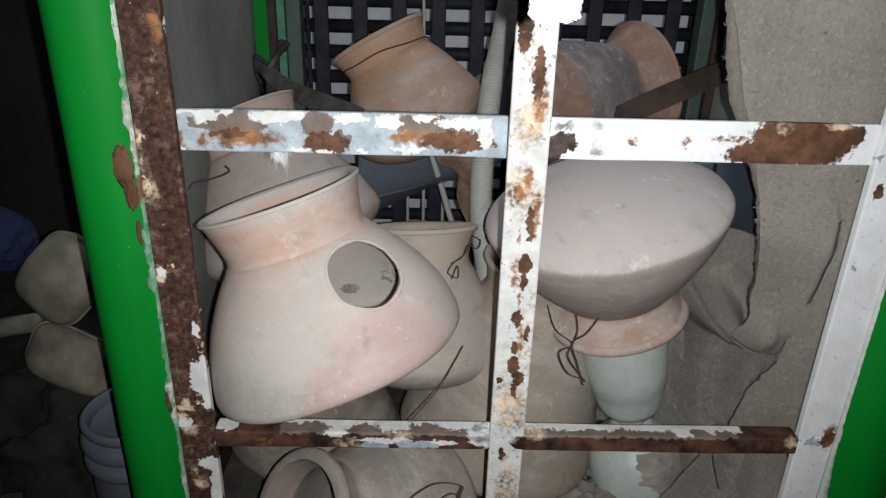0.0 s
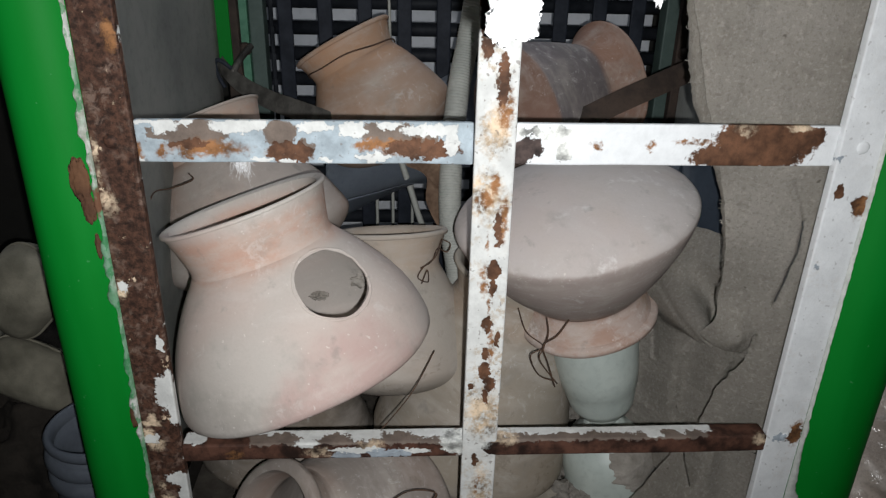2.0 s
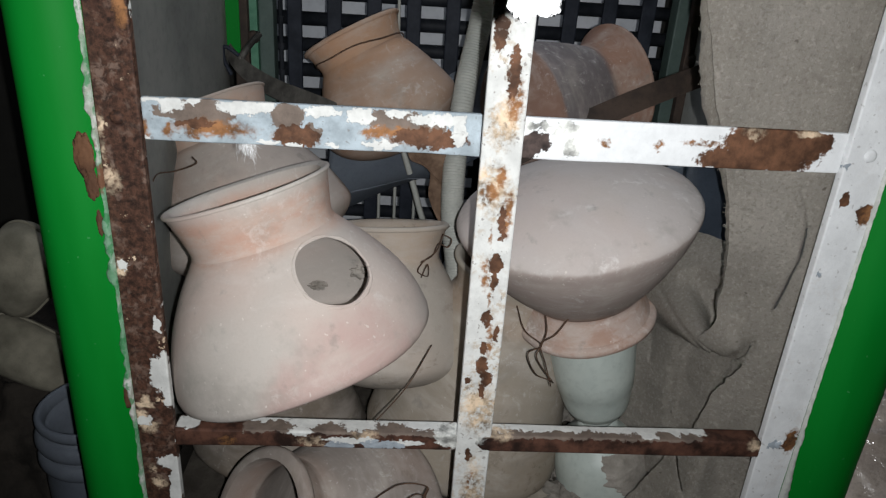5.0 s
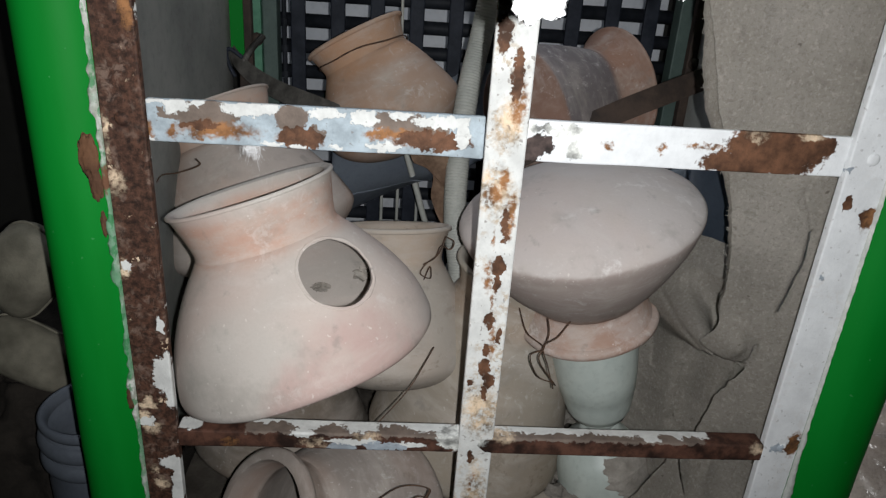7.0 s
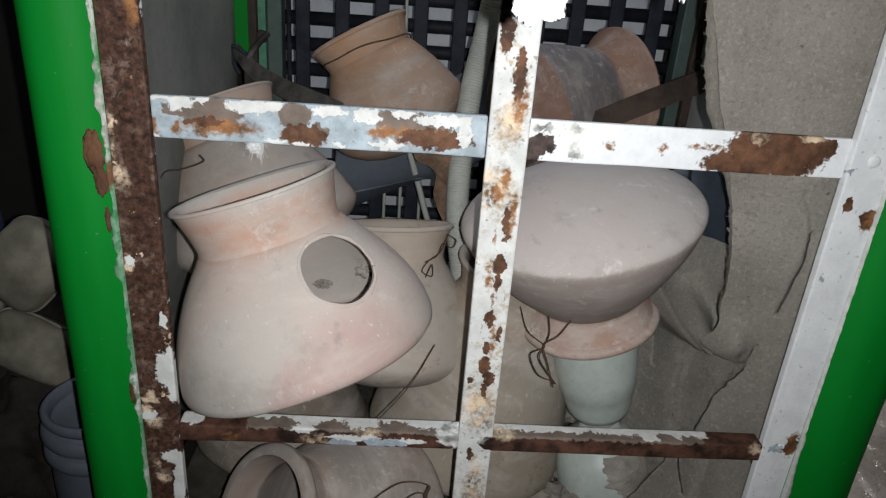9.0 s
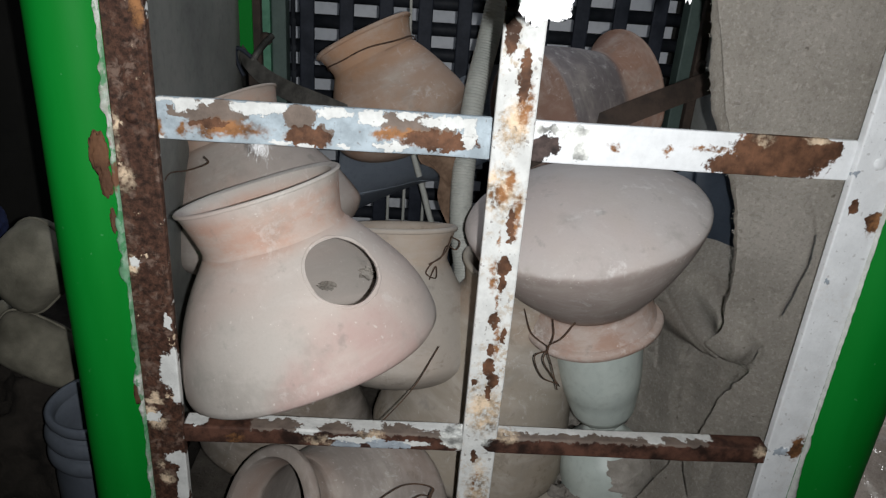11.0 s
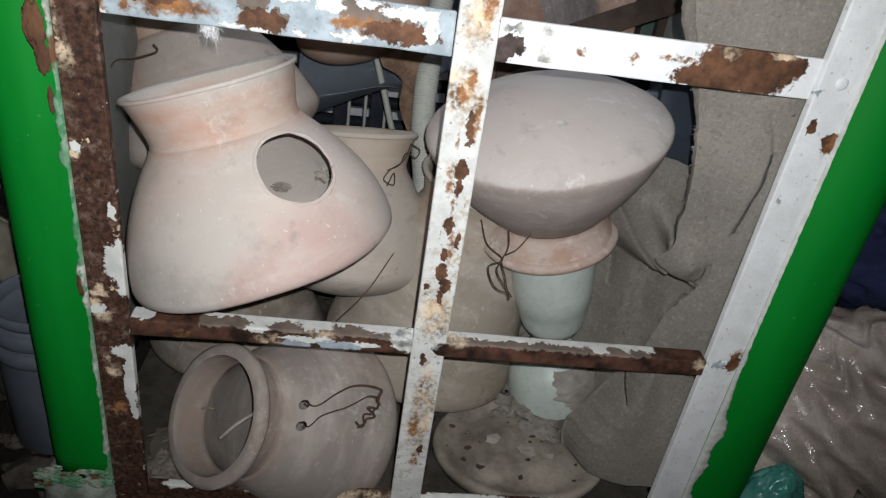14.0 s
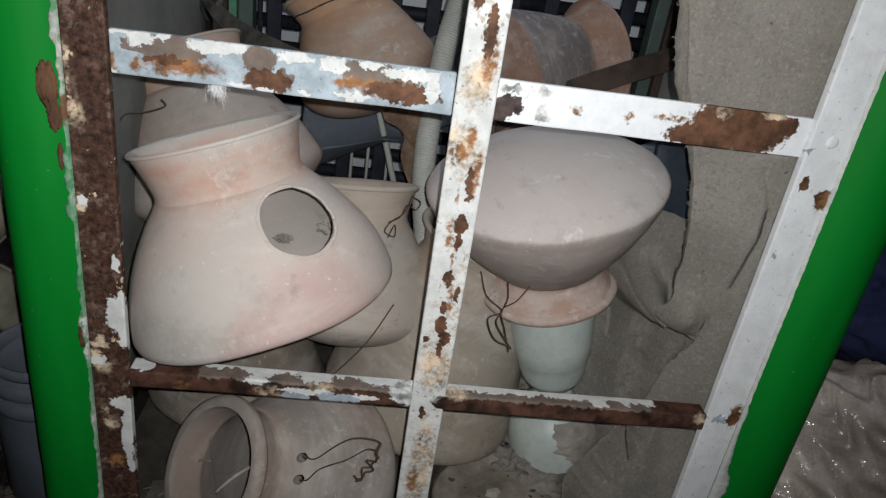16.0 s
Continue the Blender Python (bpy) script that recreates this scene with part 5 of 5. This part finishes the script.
cushion("stained khaki cushion leaning on the heap", (-0.5290, 0.2900, 0.2520), (0.056, 0.046, 0.040), (78, -49, 0), 2)
cushion("stained khaki cushion with worn piping", (-0.5290, 0.2750, 0.1420), (0.058, 0.036, 0.034), (70, 28, 0), 7)
tagged(part("grey_cloth", lump((-0.640, 0.330, 0.285), (0.055, 0.045, 0.040), 31, 0.14, 1.5, 5), M_NAVY, smooth=True), "dark blue cloth bundled behind the cushions", "cloth")
tagged(part("pale_tube", tube([(-0.680, 0.300, 0.160), (-0.630, 0.305, 0.172), (-0.585, 0.310, 0.178)], 0.013, 16), M_CLOTH, smooth=True), "short pale tube lying beside the cushions", "tube")
# Added to carry the lower cushion, in the floor's near-black tone
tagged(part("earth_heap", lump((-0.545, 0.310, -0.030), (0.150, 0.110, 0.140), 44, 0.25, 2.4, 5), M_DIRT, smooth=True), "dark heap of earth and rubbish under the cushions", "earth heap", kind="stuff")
jar = thing("plastic_jar", (-0.405, 0.165, -0.04), "white plastic jar, coloured dark for the shade, with ridges round its neck", "jar")
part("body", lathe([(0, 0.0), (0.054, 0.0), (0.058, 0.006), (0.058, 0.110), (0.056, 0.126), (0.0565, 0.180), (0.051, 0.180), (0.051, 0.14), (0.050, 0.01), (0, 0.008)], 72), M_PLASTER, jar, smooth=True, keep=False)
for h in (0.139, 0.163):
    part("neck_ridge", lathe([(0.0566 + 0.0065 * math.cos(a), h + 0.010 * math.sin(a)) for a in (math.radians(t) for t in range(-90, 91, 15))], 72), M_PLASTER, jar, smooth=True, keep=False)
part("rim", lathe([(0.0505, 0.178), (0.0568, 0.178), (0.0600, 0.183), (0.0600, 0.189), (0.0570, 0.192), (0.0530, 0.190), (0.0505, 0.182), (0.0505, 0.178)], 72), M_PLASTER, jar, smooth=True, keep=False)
bm = bmesh.new()
rng = random.Random(77)
for k in range(90):
    s = 0.004 + 0.016 * rng.random() ** 2
    one = lump((rng.uniform(-0.80, -0.37), rng.uniform(-0.05, 0.28), -0.042 + 0.5 * s), (s * 1.5, s, s * 0.7), k, 0.7, 1.4, 2)
    tmp = bpy.data.meshes.new("tmp")
    one.to_mesh(tmp)
    one.free()
    bm.from_mesh(tmp)
    bpy.data.meshes.remove(tmp)
tagged(part("rubble", bm, M_RUBBLE), "dark rubble and clods scattered on the earth floor", "rubble", kind="stuff")
sack = thing("woven_sack", (0.52, 0.09, -0.04), "dusty woven plastic sack slumped on the floor", "sack")
bag = lump((0.548, 0.11, 0.090), (0.165, 0.125, 0.145), 12, 0.10, 1.6, 6)
for v in bag.verts:
    d = v.co.x * 0.75 + v.co.z * 0.9 + 0.03 * noise.noise(v.co * 9)
    v.co.y -= 0.012 * math.sin(d * 110) * (0.9 + noise.noise(v.co * 7)) + 0.003 * noise.noise(v.co * 30)
part("bag", bag, M_SACK, sack, smooth=True)
part("mouth_flap", sheet(lambda u, v: Vector((0.455 + 0.055 * u + 0.03 * v, -0.030 - 0.010 * math.sin(7 * u) + 0.03 * v + 0.006 * noise.noise(Vector((u * 4, v * 5, 2))), -0.039 + 0.135 * v - 0.03 * u * v)), 24, 30, 0.0015), M_SACK, sack, "loose flap of the sack's mouth", smooth=True)
teal = thing("teal_sack", (0.415, 0.03, -0.04), "teal woven plastic sack wedged beside the post", "sack")
part("bag", lump((0.412, 0.022, 0.005), (0.044, 0.030, 0.092), 15, 0.10, 2.0, 5), M_TEAL, teal, smooth=True)
navy = thing("navy_cloth", (0.62, 0.26, 0.2), "dark navy cloth heaped on the sack", "cloth")
part("cloth", lump((0.60, 0.22, 0.285), (0.13, 0.10, 0.085), 18, 0.18, 2.0, 5), M_NAVY, navy, smooth=True)

# ---- straw and litter ----
bm = bmesh.new()
rng = random.Random(11)
for k in range(110):
    p = Vector((rng.uniform(-0.256, -0.215), rng.uniform(0.014, 0.075), 0.012 + abs(rng.gauss(0, 0.022))))
    d = Vector((rng.uniform(-1, 1), rng.uniform(-0.4, 0.4), rng.uniform(-0.1, 0.5))) * rng.uniform(0.008, 0.030)
    tube([p, p + d * 0.5 + Vector((0, 0, 0.003)), p + d], rng.uniform(0.0004, 0.0013), 5, bm, 3)
tagged(part("straw_litter", bm, M_STRAW), "dry straw and twig litter on the cabinet floor", "litter", kind="stuff")
def shard(name, at, size, turn, seed):
    """A curved sherd of a broken pot."""
    bm = sheet(lambda u, v: Vector(((u - 0.5) * size * (1.1 - 0.5 * abs(v - 0.5)), (v - 0.5) * size * 0.8, 0.22 * size * (1 - (2 * u - 1) ** 2) + 0.06 * size * noise.noise(Vector((u * 3, v * 3, seed))))), 10, 8, 0.005)
    bm.transform(Matrix.Translation(at) @ pose(0, 0, 0, *turn))
    tagged(part(name, bm, M_DUSTY, smooth=False), "dusty broken pot sherd in the corner of the cabinet floor", "pot sherd", "pot sherds")


shard("pot_sherd", (-0.243, 0.050, 0.050), 0.050, (50, 20, 30), 1)
shard("pot_sherd", (-0.238, 0.085, 0.036), 0.060, (20, -15, 80), 4)
bm = bmesh.new()
rng = random.Random(33)
for k in range(46):
    a, r = rng.uniform(0, 6.28), 0.095 * math.sqrt(rng.random())
    s = 0.0006 + 0.0030 * rng.random() ** 2.5
    one = lump((0.137 + r * math.cos(a), 0.094 + r * math.sin(a) * 0.8, 0.0405 - 0.008 * (r / 0.1) ** 2), (s * 1.4, s, s * 0.7), k, 0.6, 1.4, 1)
    tmp = bpy.data.meshes.new("tmp")
    one.to_mesh(tmp)
    one.free()
    bm.from_mesh(tmp)
    bpy.data.meshes.remove(tmp)
tagged(part("crumbs", bm, M_DARKRUST), "dark crumbs of dirt scattered on the clay dish", "dirt", kind="stuff")
tagged(part("twig", tube([(-0.0350, 0.1200, 0.2670), (-0.0580, 0.0750, 0.2490), (-0.0840, 0.0400, 0.2360), (-0.1020, 0.0200, 0.2270)], 0.0006, 6), M_WIRE, smooth=True), "thin dry twig leaning between the pots", "twig")
tagged(part("stick", tube([(-0.1930, 0.0300, 0.0850), (-0.1770, 0.0400, 0.0970), (-0.1580, 0.0520, 0.1050)], 0.0018, 8), M_CRUST, smooth=True), "short dry stick in the mouth of the lying pot", "stick")
bm = bmesh.new()
rng = random.Random(21)
for k in range(150):
    a = Vector((-0.186 + rng.gauss(0, 0.0035), 0.006, 0.5015))
    drop = abs(rng.gauss(0.007, 0.004))
    tube([a, a + Vector((rng.uniform(-0.0015, 0.0015), 0.002, -drop * 0.5)), a + Vector((rng.uniform(-0.003, 0.004), 0.001, -drop))], rng.uniform(0.00003, 0.00007), 4, bm, 3)
tagged(part("lint", bm, M_FLUFF), "white lint hanging under the top rail", "lint", kind="stuff")

bm = lump((-0.243, 0.024, 0.020), (0.014, 0.012, 0.046), 61, 0.30, 2.6, 4)
rng = random.Random(52)
for k in range(220):
    s = abs(rng.gauss(0.0025, 0.0018)) + 0.0006
    px, pz = rng.uniform(-0.255, -0.226), rng.random()
    one = lump((px, 0.016 - 0.004 * (1 - pz) + rng.uniform(-0.004, 0.004), 0.004 + 0.062 * pz * max(0.2, 1 - ((px + 0.243) / 0.03) ** 2)), (s * 1.4, s * 1.1, s * 0.8), k, 0.7, 1.4, 2)
    tmp = bpy.data.meshes.new("tmp")
    one.to_mesh(tmp)
    one.free()
    bm.from_mesh(tmp)
    bpy.data.meshes.remove(tmp)
tagged(part("dirt_clods", bm, M_DUSTY), "dry clods of dirt heaped beside the lying pot", "dirt", kind="stuff")
bm = bmesh.new()
for a, d in (((-0.196, 0.020, 0.165), (-0.190, 0.022, 0.095)), ((-0.201, 0.012, 0.150), (-0.190, 0.022, 0.110)), ((-0.190, 0.022, 0.105), (-0.168, 0.030, 0.128)), ((-0.193, 0.018, 0.125), (-0.172, 0.028, 0.118)), ((-0.225, 0.010, 0.085), (-0.186, 0.022, 0.112))):
    a, d = Vector(a), Vector(d)
    tube([a, a.lerp(d, 0.5) + Vector((0.001, 0, -0.003)), d], 0.00012, 5, bm, 6)
tagged(part("cobweb", bm, M_MORTAR), "dusty cobweb threads across the lying pot's mouth", "cobweb")
